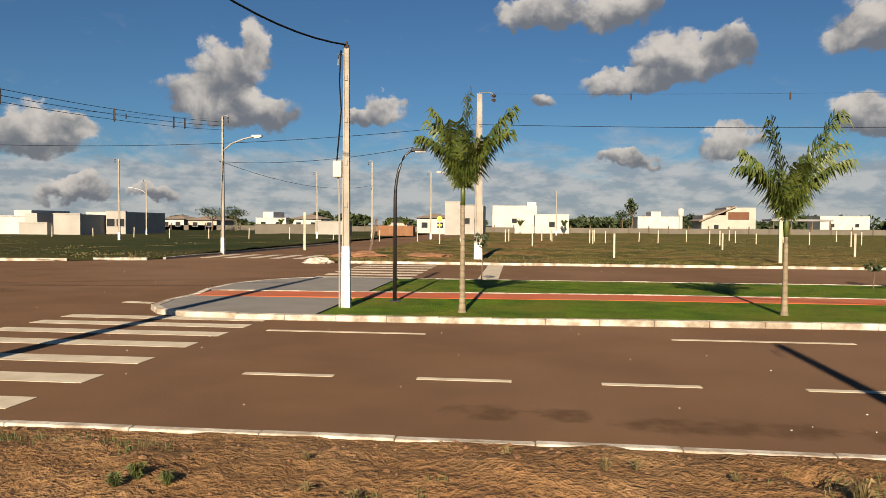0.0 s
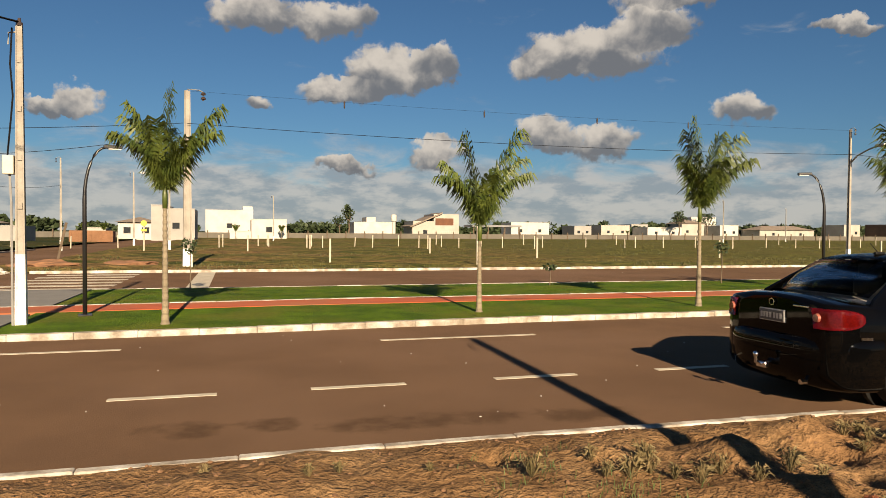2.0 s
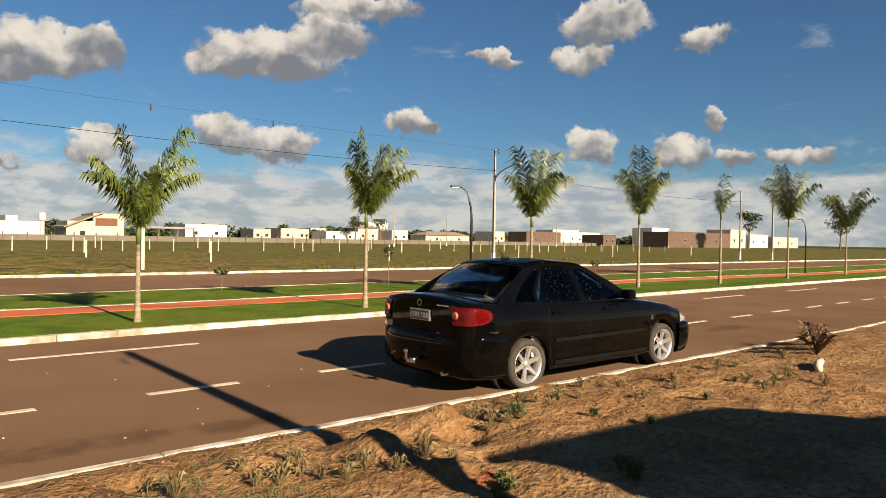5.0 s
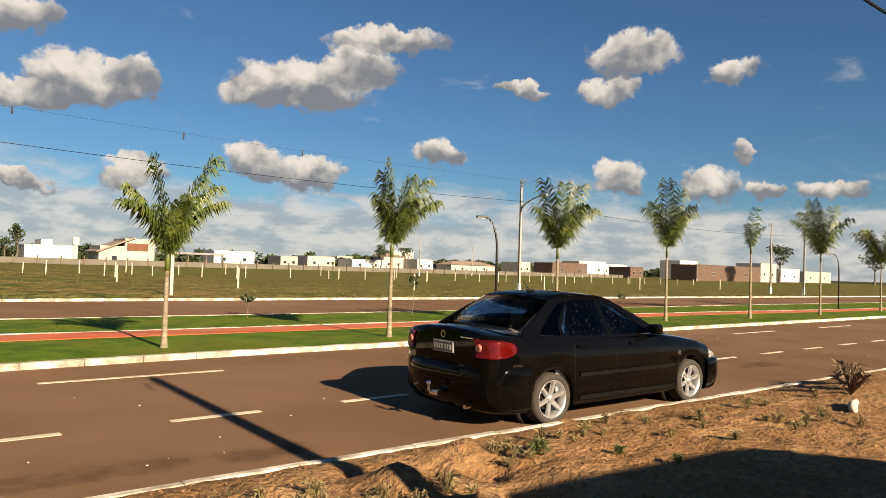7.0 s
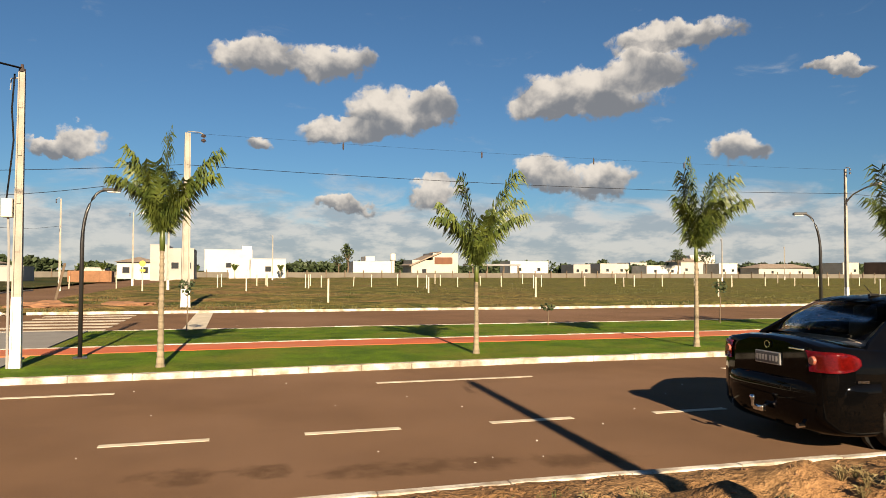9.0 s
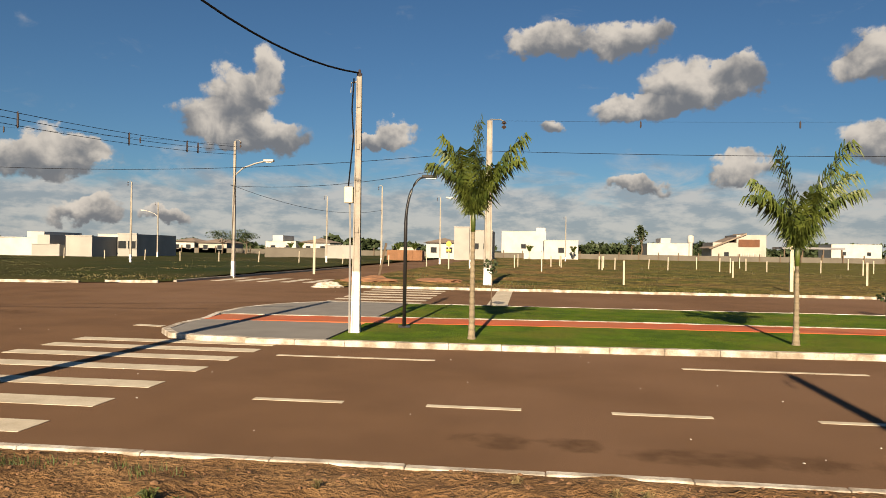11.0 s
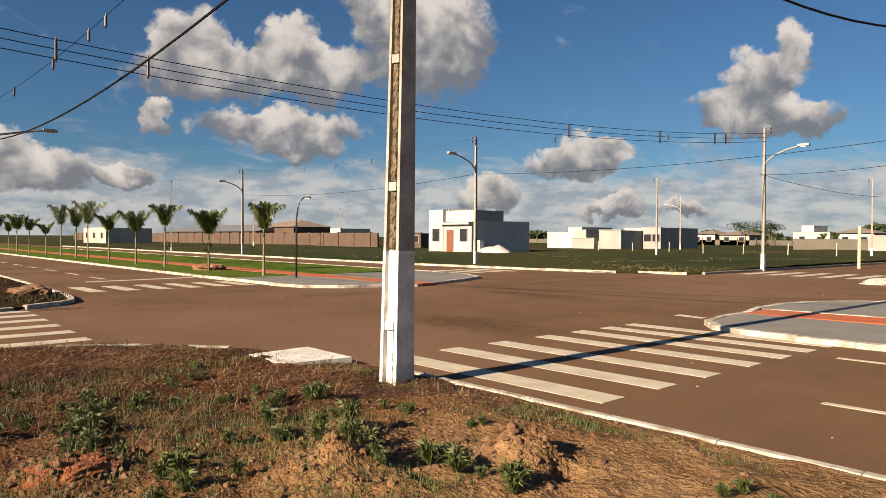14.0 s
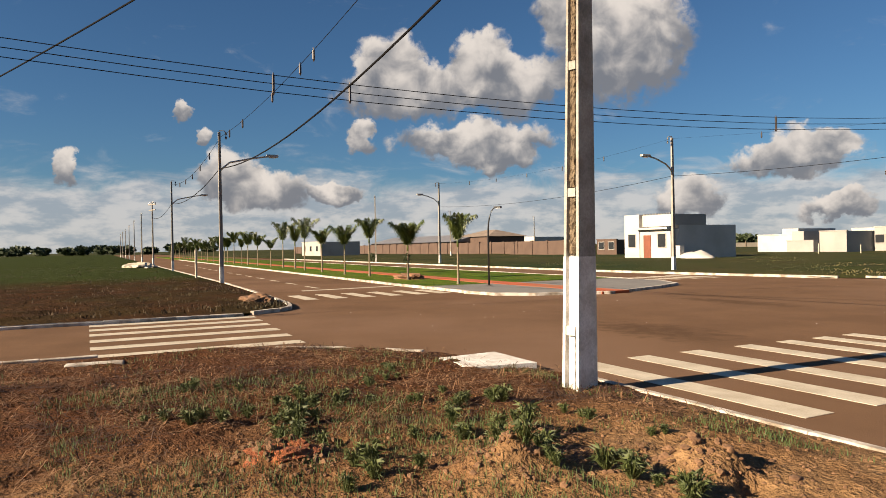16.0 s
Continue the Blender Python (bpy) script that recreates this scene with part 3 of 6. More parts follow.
def add_h_section(bm, w0, d0, w1, d1, z0, z1, recess, n=14):
    """A tapered pole of H section, its hollow faces to front and back, with filled steps up the hollow."""
    def ring(w, d, r, z):
        f = 0.17 * w
        pts = [(-w / 2, -d / 2), (-w / 2 + f, -d / 2), (-w / 2 + f * 1.25, -d / 2 + r), (w / 2 - f * 1.25, -d / 2 + r), (w / 2 - f, -d / 2), (w / 2, -d / 2)]
        pts += [(-x, -y) for x, y in pts]
        return [bm.verts.new((x, y, z)) for x, y in pts]
    rings = []
    for i in range(n + 1):
        t = i / n
        rings.append(ring(w0 + (w1 - w0) * t, d0 + (d1 - d0) * t, recess * (1 - 0.3 * t), z0 + (z1 - z0) * t))
    for a, b in zip(rings, rings[1:]):
        for k in range(len(a)):
            bm.faces.new((a[k], a[(k + 1) % len(a)], b[(k + 1) % len(a)], b[k]))
    bm.faces.new(rings[-1])
    return bm


def add_frame_pole(bm, w, d, taper, z0, z1, recess, rungs):
    add_h_section(bm, w, d, w * taper, d * taper, z0, z1, recess)
    for z, h in rungs:
        s = 1 + (taper - 1) * (z - z0) / (z1 - z0)
        for sign in (-1, 1):
            y = sign * d * s / 2
            add_box(bm, -w * s * 0.26, w * s * 0.26, min(y, y - sign * recess), max(y, y - sign * recess), z, z + h)
    return bm


def insulator(bm, p, size=0.09):
    x, y, z = p
    add_tube(bm, [(x, y, z), (x, y, z + size * 0.5), (x, y, z + size * 0.5), (x, y, z + size), (x, y, z + size), (x, y, z + size * 1.5)],
             [size * 0.2, size * 0.2, size * 0.55, size * 0.4, size * 0.5, size * 0.2], 8)


def service_pole(place, turn, height=4.62, meter=True, label="slender grey concrete service pole with a white base"):
    p = thing("service_pole", place, turn, label, "utility pole", "service poles")
    part("shaft", add_frame_pole(bmesh.new(), 0.135, 0.125, 0.66, 1.1, height, 0.022, [(1.8 + 0.75 * k, 0.09) for k in range(4)]), M_CONCRETE, p)
    part("painted_base", add_h_section(bmesh.new(), 0.160, 0.15, 0.138, 0.128, -0.1, 1.1, 0.02, 4), M_LIME, p, "whitewashed pole foot")
    part("top_insulator", tube([(0, 0, height), (0, 0, height + 0.05), (0.0, 0, height + 0.05), (0, 0, height + 0.12)], [0.05, 0.05, 0.03, 0.02], 8), M_PORCELAIN, p)
    part("bracket", tube([(-0.05, 0, height - 0.1), (-0.14, -0.02, height - 0.12), (-0.15, -0.02, height - 0.3)], 0.012, 6), M_GALV, p)
    if meter:
        part("junction_box", box(-0.225, -0.07, -0.11, 0.06, 2.33, 2.62, 0.012), M_CREAM, p, "cream plastic junction box")
        pts = [(-0.09, -0.05, height - 0.05), (-0.12, -0.04, height - 0.6), (-0.075, -0.1, height - 1.1), (-0.10, -0.1, 3.2), (-0.16, -0.06, 2.62)]
        part("drop_cable", tube(pts, 0.014, 6), M_CABLE, p)
        part("conduit", tube([(-0.14, -0.02, 2.33), (-0.115, -0.05, 1.9), (-0.105, -0.06, 0.0)], 0.018, 6), M_GALV, p)
    return p


def big_pole(place, turn):
    p = thing("utility_pole", place, turn, "broad weathered concrete utility pole with cracked face and whitewashed foot", "utility pole", "utility poles")
    rungs = [(0.62, 0.09), (2.08, 0.09), (3.42, 0.09), (4.8, 0.1), (6.2, 0.1)]
    w, d, taper = 0.225, 0.325, 0.54

    def grown(z):
        return 1 + (taper - 1) * (z + 0.15) / 7.15
    part("shaft", add_frame_pole(bmesh.new(), w * grown(1.45) - 0.004, d * grown(1.45) - 0.004, taper / grown(1.45), 1.45, 7.0, 0.055, rungs[1:]), M_CRACK, p)
    part("painted_base", add_frame_pole(bmesh.new(), w, d, grown(1.45), -0.15, 1.45, 0.055, rungs[:1]), M_LIME, p, "limewashed foot, peeling")
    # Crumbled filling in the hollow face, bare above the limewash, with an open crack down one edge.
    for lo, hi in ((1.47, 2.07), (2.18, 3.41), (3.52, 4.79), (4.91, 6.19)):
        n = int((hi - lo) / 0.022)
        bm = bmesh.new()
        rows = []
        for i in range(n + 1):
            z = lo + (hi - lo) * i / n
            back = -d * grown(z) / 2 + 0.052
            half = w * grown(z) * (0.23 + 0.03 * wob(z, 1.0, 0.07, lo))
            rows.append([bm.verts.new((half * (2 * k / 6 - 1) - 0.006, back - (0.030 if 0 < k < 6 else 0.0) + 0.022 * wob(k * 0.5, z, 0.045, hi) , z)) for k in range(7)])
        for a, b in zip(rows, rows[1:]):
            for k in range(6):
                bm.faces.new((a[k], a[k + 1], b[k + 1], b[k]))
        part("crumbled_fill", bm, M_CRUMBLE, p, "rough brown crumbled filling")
    for lo, hi, shift in ((0.06, 0.6, 0.025), (0.73, 1.42, 0.03), (1.5, 2.05, 0.045), (2.2, 3.38, 0.04), (3.55, 4.75, 0.035), (4.95, 6.15, 0.03)):
        n = int((hi - lo) / 0.03)
        pts, radii = [], []
        for k in range(n + 1):
            z = lo + (hi - lo) * k / n
            pts.append((shift + 0.012 * wob(0, z, 0.10, lo) + 0.008 * wob(0, z, 0.03, hi), -d * grown(z) / 2 + (0.052 if z < 1.45 else 0.036), z))
            radii.append(max(0.0025, 0.0065 + 0.006 * wob(z, 0, 0.06, lo)))
        part("crack", tube(pts, radii, 5), M_CRUST, p, "dark rough crack")
    for x0, lo, hi in ((-0.03, 0.15, 0.6), (-0.04, 0.75, 1.3)):
        pts = [(x0 + 0.02 * wob(0, lo + (hi - lo) * k / 24, 0.13, x0 * 50), -d * grown(lo) / 2 + 0.056, lo + (hi - lo) * k / 24) for k in range(25)]
        part("crack", tube(pts, 0.003, 4), M_CRUST, p, "fine winding crack")
    part("steel_band", box(-0.10, 0.10, -0.15, 0.15, 6.5, 6.56, 0.01), M_GALV, p)
    return p


def street_pole(place, turn, height=6.95, arm=True, arm_len=1.6, cross=False, label="tall grey concrete street pole with a curved lamp arm"):
    p = thing("street_pole", place, turn, label, "utility pole", "street poles")
    part("shaft", add_h_section(bmesh.new(), 0.165, 0.15, 0.105, 0.09, 0.75, height, 0.03, 8), M_CONCRETE, p)
    part("painted_base", add_h_section(bmesh.new(), 0.185, 0.17, 0.167, 0.152, -0.1, 0.75, 0.03, 3), M_LIME, p, "whitewashed pole foot")
    if arm:
        a = [(0, 0, height * 0.74), (0.12, 0, height * 0.76), (0.45, 0, height * 0.80), (arm_len * 0.7, 0, height * 0.835), (arm_len, 0, height * 0.85)]
        part("lamp_arm", tube(a, 0.042, 8), M_GALV, p)
        bm = box(arm_len - 0.05, arm_len + 0.5, -0.11, 0.11, height * 0.845, height * 0.845 + 0.13, 0.03)
        head = part("lamp_head", bm, M_GALV, p)
        part("lamp_glass", box(arm_len + 0.08, arm_len + 0.38, -0.07, 0.07, height * 0.845 - 0.035, height * 0.845 + 0.002, 0.02), M_LENS, head)
    bm = tube([(0, 0, height), (0.0, 0, height + 0.06), (0.22, 0, height + 0.06), (0.3, 0, height - 0.02)], 0.018, 6)
    part("top_bracket", bm, M_GALV, p)
    bm = bmesh.new()
    insulator(bm, (0.3, 0, height - 0.16), 0.1)
    insulator(bm, (0.3, 0, height - 0.34), 0.1)
    part("insulator", bm, M_PORCELAIN, p)
    if cross:
        part("crossarm", box(-0.9, 0.9, -0.05, 0.05, height - 0.35, height - 0.24, 0.01), M_CONCRETE, p)
        part("crossarm", box(-0.75, 0.75, -0.05, 0.05, height - 0.95, height - 0.85, 0.01), M_CONCRETE, p)
        for x in (-0.8, -0.4, 0.4, 0.8):
            bm = bmesh.new()
            insulator(bm, (x, 0, height - 0.24), 0.11)
            part("insulator", bm, M_PORCELAIN, p)
    return p


def garden_lamp(place, turn, height=2.95):
    p = thing("garden_lamp", place, turn, "black arched steel garden lamp standing on the lawn", "street lamp", "garden lamps")
    pts = [(0, 0, 0.0), (0, 0, height * 0.68)]
    for k in range(1, 9):
        a = math.pi / 2 * k / 8
        pts.append((0.34 * (1 - math.cos(a)), 0, height * 0.68 + (height * 0.31) * math.sin(a)))
    part("post", tube(pts, [0.038, 0.036] + [0.03 - 0.0015 * k for k in range(8)], 10), M_BLACK, p, smooth=True)
    part("base_plate", box(-0.11, 0.11, -0.11, 0.11, -0.01, 0.025, 0.005), M_BLACK, p)
    head = part("lamp_head", box(0.30, 0.60, -0.06, 0.06, height * 0.985, height * 1.005, 0.01), M_BLACK, p)
    part("lamp_glass", box(0.38, 0.58, -0.045, 0.045, height * 0.98, height * 0.986), M_LENS, head)
    return p


pole_a = service_pole((-2.85, 12.48, 0.08), 4)
big_pole((-5.95, 4.54, 0.0), 14).matrix_basis = pose(-5.95, 4.54, 0.0, -0.65, 0.5, 14)
C_POLE = (-1.45, 29.6, 0.1)
service = street_pole(C_POLE, 8, arm=False, label="broad pale concrete street pole with a whitewashed foot")
service.scale = (2.0, 1.7, 1.0)
street_pole((31.0, 29.3, 0.1), -90)
street_pole((70.0, 29.3, 0.1), -90)
street_pole((-14.9, 34.9, 0.1), 0, label="tall pale street pole at the corner with a lamp arm")
street_pole((-27.2, 27.2, 0.1), -90)
street_pole((-54.0, 27.0, 0.1), -90)
street_pole((-33.4, 5.42, 0.08), 90, arm_len=2.2)
street_pole((-58.5, 5.9, 0.08), 90, arm_len=2.2)
street_pole((-83.0, 6.4, 0.08), 20, arm=False, cross=True, label="street pole with two crossarms and brown insulators")
for k in range(6):
    street_pole((-108.0 - 25.0 * k, 6.9 + 0.45 * k, 0.08), 20, arm=False)
garden_lamp((-2.15, 13.55, 0.08), 12)
garden_lamp((13.75, 13.6, 0.08), 155)
garden_lamp((41.0, 15.3, 0.08), 155)
garden_lamp((-22.8, 13.4, 0.08), 25)
service_pole((3.25, -1.1, 0.08), 0, meter=False, label="slender concrete service pole behind the verge").scale = (1.6, 1.5, 1.0)


# ---- palms ----
def add_frond(bm, rng, length, bend, azim, start_tilt, droop, z0, leaflets=52):
    """One feathered frond: an arching rib with two rows of hanging leaflets."""
    pts, p, tilt = [], Vector((0, 0, z0)), start_tilt
    n = 12
    for i in range(n + 1):
        pts.append(p.copy())
        tilt += bend / n * (0.5 + 1.2 * i / n)
        p = p + Vector((math.sin(tilt), 0, math.cos(tilt))) * (length / n)
    rot = Matrix.Rotation(azim, 3, "Z")
    add_tube(bm, [rot @ q for q in pts], [0.017 * (1 - 0.85 * i / n) for i in range(n + 1)], 4, False)
    for i in range(leaflets):
        t = 0.05 + 0.95 * (i + rng.uniform(-0.3, 0.3)) / leaflets
        t = min(0.995, t)
        k = min(n - 1, int(t * n))
        q = pts[k].lerp(pts[k + 1], t * n - k)
        d = (pts[k + 1] - pts[k]).normalized()
        for side in (-1, 1):
            ln = length * rng.uniform(0.27, 0.40) * (1 - 0.38 * t) * (0.35 + min(1, t * 4) * 0.65)
            out = Vector((0, side, 0)) * 0.7 + d * rng.uniform(0.45, 0.95) + Vector((rng.uniform(-.25, .25), 0, rng.uniform(-0.45, 0.25)))
            out.normalize()
            tip_dir = (out + Vector((0, 0, -droop * rng.uniform(0.8, 1.9)))).normalized()
            a, b = q, q + out * ln * 0.5
            c = b + tip_dir * ln * 0.6
            wdt = d * rng.uniform(0.014, 0.024)
            v = [bm.verts.new(rot @ u) for u in (a - wdt * 0.5, a + wdt * 0.5, b + wdt, b - wdt, c)]
            bm.faces.new((v[0], v[1], v[2], v[3]))
            bm.faces.new((v[3], v[2], v[4]))


def palm(place, seed, trunk_h=1.9, crown=1.9, fronds=None, lean=(0.0, 0.0), label="young palm with ringed grey trunk and arching green fronds", base_r=0.052, size=1.0, leaflets=62):
    rng = random.Random(seed)
    p = thing("palm_tree", place, rng.uniform(0, 360) if fronds is None else 0, label, "palm tree", "palms along the median")
    bm = bmesh.new()
    pts, radii = [], []
    n = 36
    trunk_h -= 0.22
    for i in range(n + 1):
        t = i / n
        ring = 0.006 if i % 2 else -0.003
        pts.append((lean[0] * t * t, lean[1] * t * t, -0.05 + (trunk_h + 0.05) * t))
        radii.append((base_r * (1.0 + 0.55 * math.exp(-t * 14)) * (1 - 0.42 * t) + ring) * size)
    add_tube(bm, pts, radii, 12)
    trunk = part("trunk", bm, M_TRUNK, p, smooth=True)
    top = Vector(pts[-1])
    bm = tube([top - Vector((0, 0, 0.05)), top + Vector((0, 0, 0.16)), top + Vector((0, 0, 0.36))], [0.040 * size, 0.044 * size, 0.022 * size], 10)
    part("crownshaft", bm, M_FROND, p, "green sheathed crownshaft", smooth=True)
    if fronds is None:
        fronds = []
        for k in range(rng.choice((9, 10, 11))):
            fronds.append((rng.uniform(0, 6.283), rng.uniform(0.10, 0.75), rng.uniform(0.5, 1.3), rng.uniform(0.75, 1.05)))
    for azim, tilt, bend, ln in fronds:
        bm = bmesh.new()
        add_frond(bm, rng, crown * ln, bend * 0.62, azim, tilt * 0.68, 1.25, 0.0, leaflets)
        bmesh.ops.translate(bm, verts=bm.verts, vec=top + Vector((0, 0, 0.18)))
        part("frond", bm, M_FROND, p)
    return p


PI = math.pi
# Fronds: bearing about the trunk, first tilt from upright, bend, share of the crown's length.
palm((-0.72, 12.05, 0.08), 1, 2.1, 1.62, [(0.2, 0.0, 0.15, 1.0), (PI, 0.2, 0.75, 0.9), (2.7, 0.15, 1.3, 0.85), (0.0, 0.42, 0.85, 1.0), (-0.4, 0.5, 1.2, 0.8), (3.5, 0.3, 1.7, 0.75), (4.6, 0.2, 1.3, 0.8), (1.6, 0.2, 1.2, 0.8), (5.3, 0.25, 1.7, 0.7), (2.2, 0.2, 1.8, 0.7)],
     label="young palm with pale ringed trunk and dense upright fronds")
palm((4.72, 12.55, 0.08), 2, 1.6, 1.66, [(PI, 0.10, 0.35, 1.05), (2.9, 0.25, 1.2, 0.85), (3.4, 0.3, 1.8, 0.8), (0.0, 0.32, 0.62, 1.2), (0.2, 0.4, 1.1, 1.0), (-0.3, 0.4, 1.5, 0.85), (4.7, 0.2, 1.4, 0.7), (1.5, 0.2, 1.4, 0.7), (0.1, 0.15, 0.5, 0.7)],
     label="young palm with two tall sprays of fronds like a V")
palm((9.52, 12.55, 0.08), 3, 2.0, 1.72, [(2.4, 0.0, 0.2, 1.1), (PI, 0.05, 0.5, 0.95), (0.0, 0.42, 0.8, 1.05), (0.1, 0.5, 1.2, 0.9), (-0.5, 0.6, 1.2, 0.85), (3.6, 0.2, 1.6, 0.7), (4.7, 0.3, 1.4, 0.7), (1.5, 0.2, 1.2, 0.8), (0.0, 0.2, 0.5, 0.95)])
palm((15.4, 12.9, 0.08), 4, 2.15, 1.95, [(PI, 0.3, 0.35, 1.0), (0.0, 0.3, 0.9, 1.1), (0.3, 0.15, 0.4, 1.0), (-0.3, 0.5, 1.5, 0.9), (3.4, 0.4, 1.5, 0.6), (4.7, 0.3, 1.4, 0.8), (1.5, 0.3, 1.4, 0.8), (0.0, 0.3, 1.6, 0.9)], label="young palm leaning its fronds along the road")
palm((21.4, 13.3, 0.08), 5, 2.4, 2.2, [(PI, 0.0, 0.15, 1.05), (0.0, 0.25, 0.6, 1.0), (0.2, 0.35, 1.3, 0.8), (3.0, 0.1, 1.2, 0.8), (4.7, 0.2, 1.4, 0.8), (1.5, 0.2, 1.4, 0.8), (-0.3, 0.3, 1.7, 0.8)], label="slim young palm with narrow upright crown")
palm((26.6, 13.0, 0.08), 6, 2.7, 1.6, [(0.0, 0.1, 0.4, 1.0), (PI, 0.2, 1.0, 0.6), (0.3, 0.4, 1.2, 0.8), (4.7, 0.2, 1.4, 0.6)], leaflets=22, label="thin young palm with sparse fronds")
palm((33.4, 13.2, 0.08), 7, 2.6, 2.6, [(PI, 0.3, 0.5, 1.0), (PI, 0.6, 1.2, 1.0), (0.0, 0.3, 0.9, 1.0), (0.1, 0.6, 1.2, 0.9), (4.7, 0.3, 1.4, 0.8), (1.5, 0.3, 1.4, 0.8), (2.8, 0.1, 0.3, 0.8)])
palm((42.0, 13.6, 0.08), 8, 2.5, 2.3)
UPRIGHT = [(k * 2.4, 0.12 + 0.05 * (k % 5), 0.6 + 0.28 * (k % 4), 0.8 + 0.05 * (k % 4)) for k in range(9)]
BUSHY = [(k * 2.4 + 0.5, 0.25 + 0.09 * (k % 4), 0.7 + 0.3 * (k % 3), 0.75 + 0.07 * (k % 4)) for k in range(11)]
west = [palm((-24.6, 13.05, 0.08), 11, 1.75, 1.35, UPRIGHT[:7]), palm((-29.6, 13.1, 0.08), 12, 1.6, 1.4, BUSHY), palm((-34.8, 13.2, 0.08), 13, 2.0, 1.35, UPRIGHT[2:]), palm((-38.5, 13.1, 0.08), 14, 1.7, 1.5, BUSHY[3:]), palm((-43.5, 13.3, 0.08), 15, 1.8, 1.3, BUSHY[1:8]), palm((-48.2, 13.5, 0.08), 16, 2.2, 1.9, UPRIGHT[:5])]
rng = random.Random(5)
for k in range(28):
    x = -52.6 - 4.6 * k + rng.uniform(-0.6, 0.6)
    copy_thing(west[(k * 5 + k // 3) % 6], pose(x, 13.1 + west_drift(x) + rng.uniform(-.2, .2), 0.08, 0, 0, rng.uniform(0, 360)) @ Matrix.Diagonal((*[rng.uniform(0.85, 1.2)] * 3, 1)))


# ---- wires ----
def wire(name, a, b, sag, radius, label, spacers=(), n=18, drop=0.22, pair=0):
    """A sagging wire from a to b; spacers at those fractions of its way are parts that hang on it."""
    a, b = Vector(a), Vector(b)

    def at(t):
        return a.lerp(b, t) - Vector((0, 0, sag * 4 * t * (1 - t)))
    w = thing(name, (0, 0, 0), 0, label, "cable", "overhead cables")
    part("strand", tube([at(i / n) for i in range(n + 1)], radius, 6), M_CABLE, w)
    for k in range(pair):
        part("strand", tube([at(i / n) - Vector((0, 0, 0.2 * (k + 1))) for i in range(n + 1)], radius, 6), M_CABLE, w)
    for t in spacers:
        q = at(t)
        part("spacer", tube([q + Vector((0, 0, 0.06)), q, q, q - Vector((0, 0, drop)), q - Vector((0, 0, drop + 0.06))], [0.015, 0.015, 0.035, 0.035, 0.012], 6), M_PORCELAIN, w)
    return w


B_TOP = (-14.8, 34.8, 6.75)
wire("triple_cable", B_TOP, (-17.6, -12.0, 7.1), 1.4, 0.010, "three stacked black power cables with spacers", (0.08, 0.10, 0.19, 0.31, 0.47, 0.62, 0.66, 0.78), pair=2, drop=0.42)
wire("service_cable", (-33.4, 5.42, 5.35), (-5.78, 4.6, 5.7), 0.75, 0.022, "thick twisted black supply cable")
wire("top_wire", (-33.1, 5.42, 6.75), (-5.78, 4.6, 7.05), 0.5, 0.008, "thin bare top wire with insulators", (0.1, 0.22, 0.42, 0.55, 0.6))
wire("top_wire", (-58.2, 5.9, 6.75), (-33.1, 5.42, 6.75), 0.6, 0.010, "thin bare top wire with insulators", (0.25, 0.4, 0.55, 0.7, 0.85))
wire("service_cable", (-58.5, 5.9, 5.3), (-33.4, 5.42, 5.35), 0.5, 0.02, "thick twisted black supply cable")
wire("service_cable", (-83, 6.4, 5.3), (-58.5, 5.9, 5.3), 0.5, 0.02, "thick twisted black supply cable")
wire("service_cable", (-5.78, 4.6, 7.0), (-42.0, -9.5, 6.9), 0.35, 0.02, "thick twisted black supply cable")
wire("service_cable", (-5.78, 4.6, 6.9), (-2.85, 12.48, 4.76), 0.85, 0.016, "black cable looping to the service pole")
wire("street_cable", (-27.2, 27.2, 5.05), (-1.6, 29.4, 5.75), 0.55, 0.011, "black street cable strung between poles")
wire("street_cable", (-1.45, 29.4, 5.75), (31.0, 29.2, 5.75), 0.25, 0.011, "black street cable strung between poles")
wire("street_cable", (31.0, 29.2, 5.75), (70.0, 29.2, 5.75), 0.5, 0.011, "black street cable strung between poles")
wire("street_cable", (-54.0, 27.0, 5.0), (-27.2, 27.2, 5.05), 0.45, 0.011, "black street cable strung between poles")
wire("street_cable", (-15.1, 34.9, 4.75), (-1.6, 29.6, 5.4), 0.45, 0.011, "black street cable strung between poles")
wire("street_cable", (-15.1, 34.9, 4.8), (-12.2, 59.0, 4.9), 0.7, 0.011, "black street cable strung between poles")
wire("top_wire", (-1.45, 29.6, 7.05), (31.0, 29.3, 7.0), 0.15, 0.004, "thin bare top wire with small insulators", (0.19, 0.38, 0.55, 0.7), drop=0.2)
wire("top_wire", (-54.0, 27.0, 7.0), (-27.2, 27.2, 7.0), 0.5, 0.004, "thin bare top wire with small insulators", (0.2, 0.35, 0.5, 0.65, 0.8), drop=0.2)
wire("top_wire", (-27.2, 27.2, 7.0), (-15.1, 34.8, 6.9), 0.1, 0.004, "thin bare top wire with small insulators", (0.3, 0.7), drop=0.2)
street_pole((-17.6, -12.0, 0.1), 20, arm=False)
street_pole((40.0, 0.0, 0.08), 90, arm=False)
wire("service_cable", (-5.96, 4.6, 6.9), (40.0, 0.0, 6.9), 2.4, 0.018, "thick twisted black supply cable", n=30)

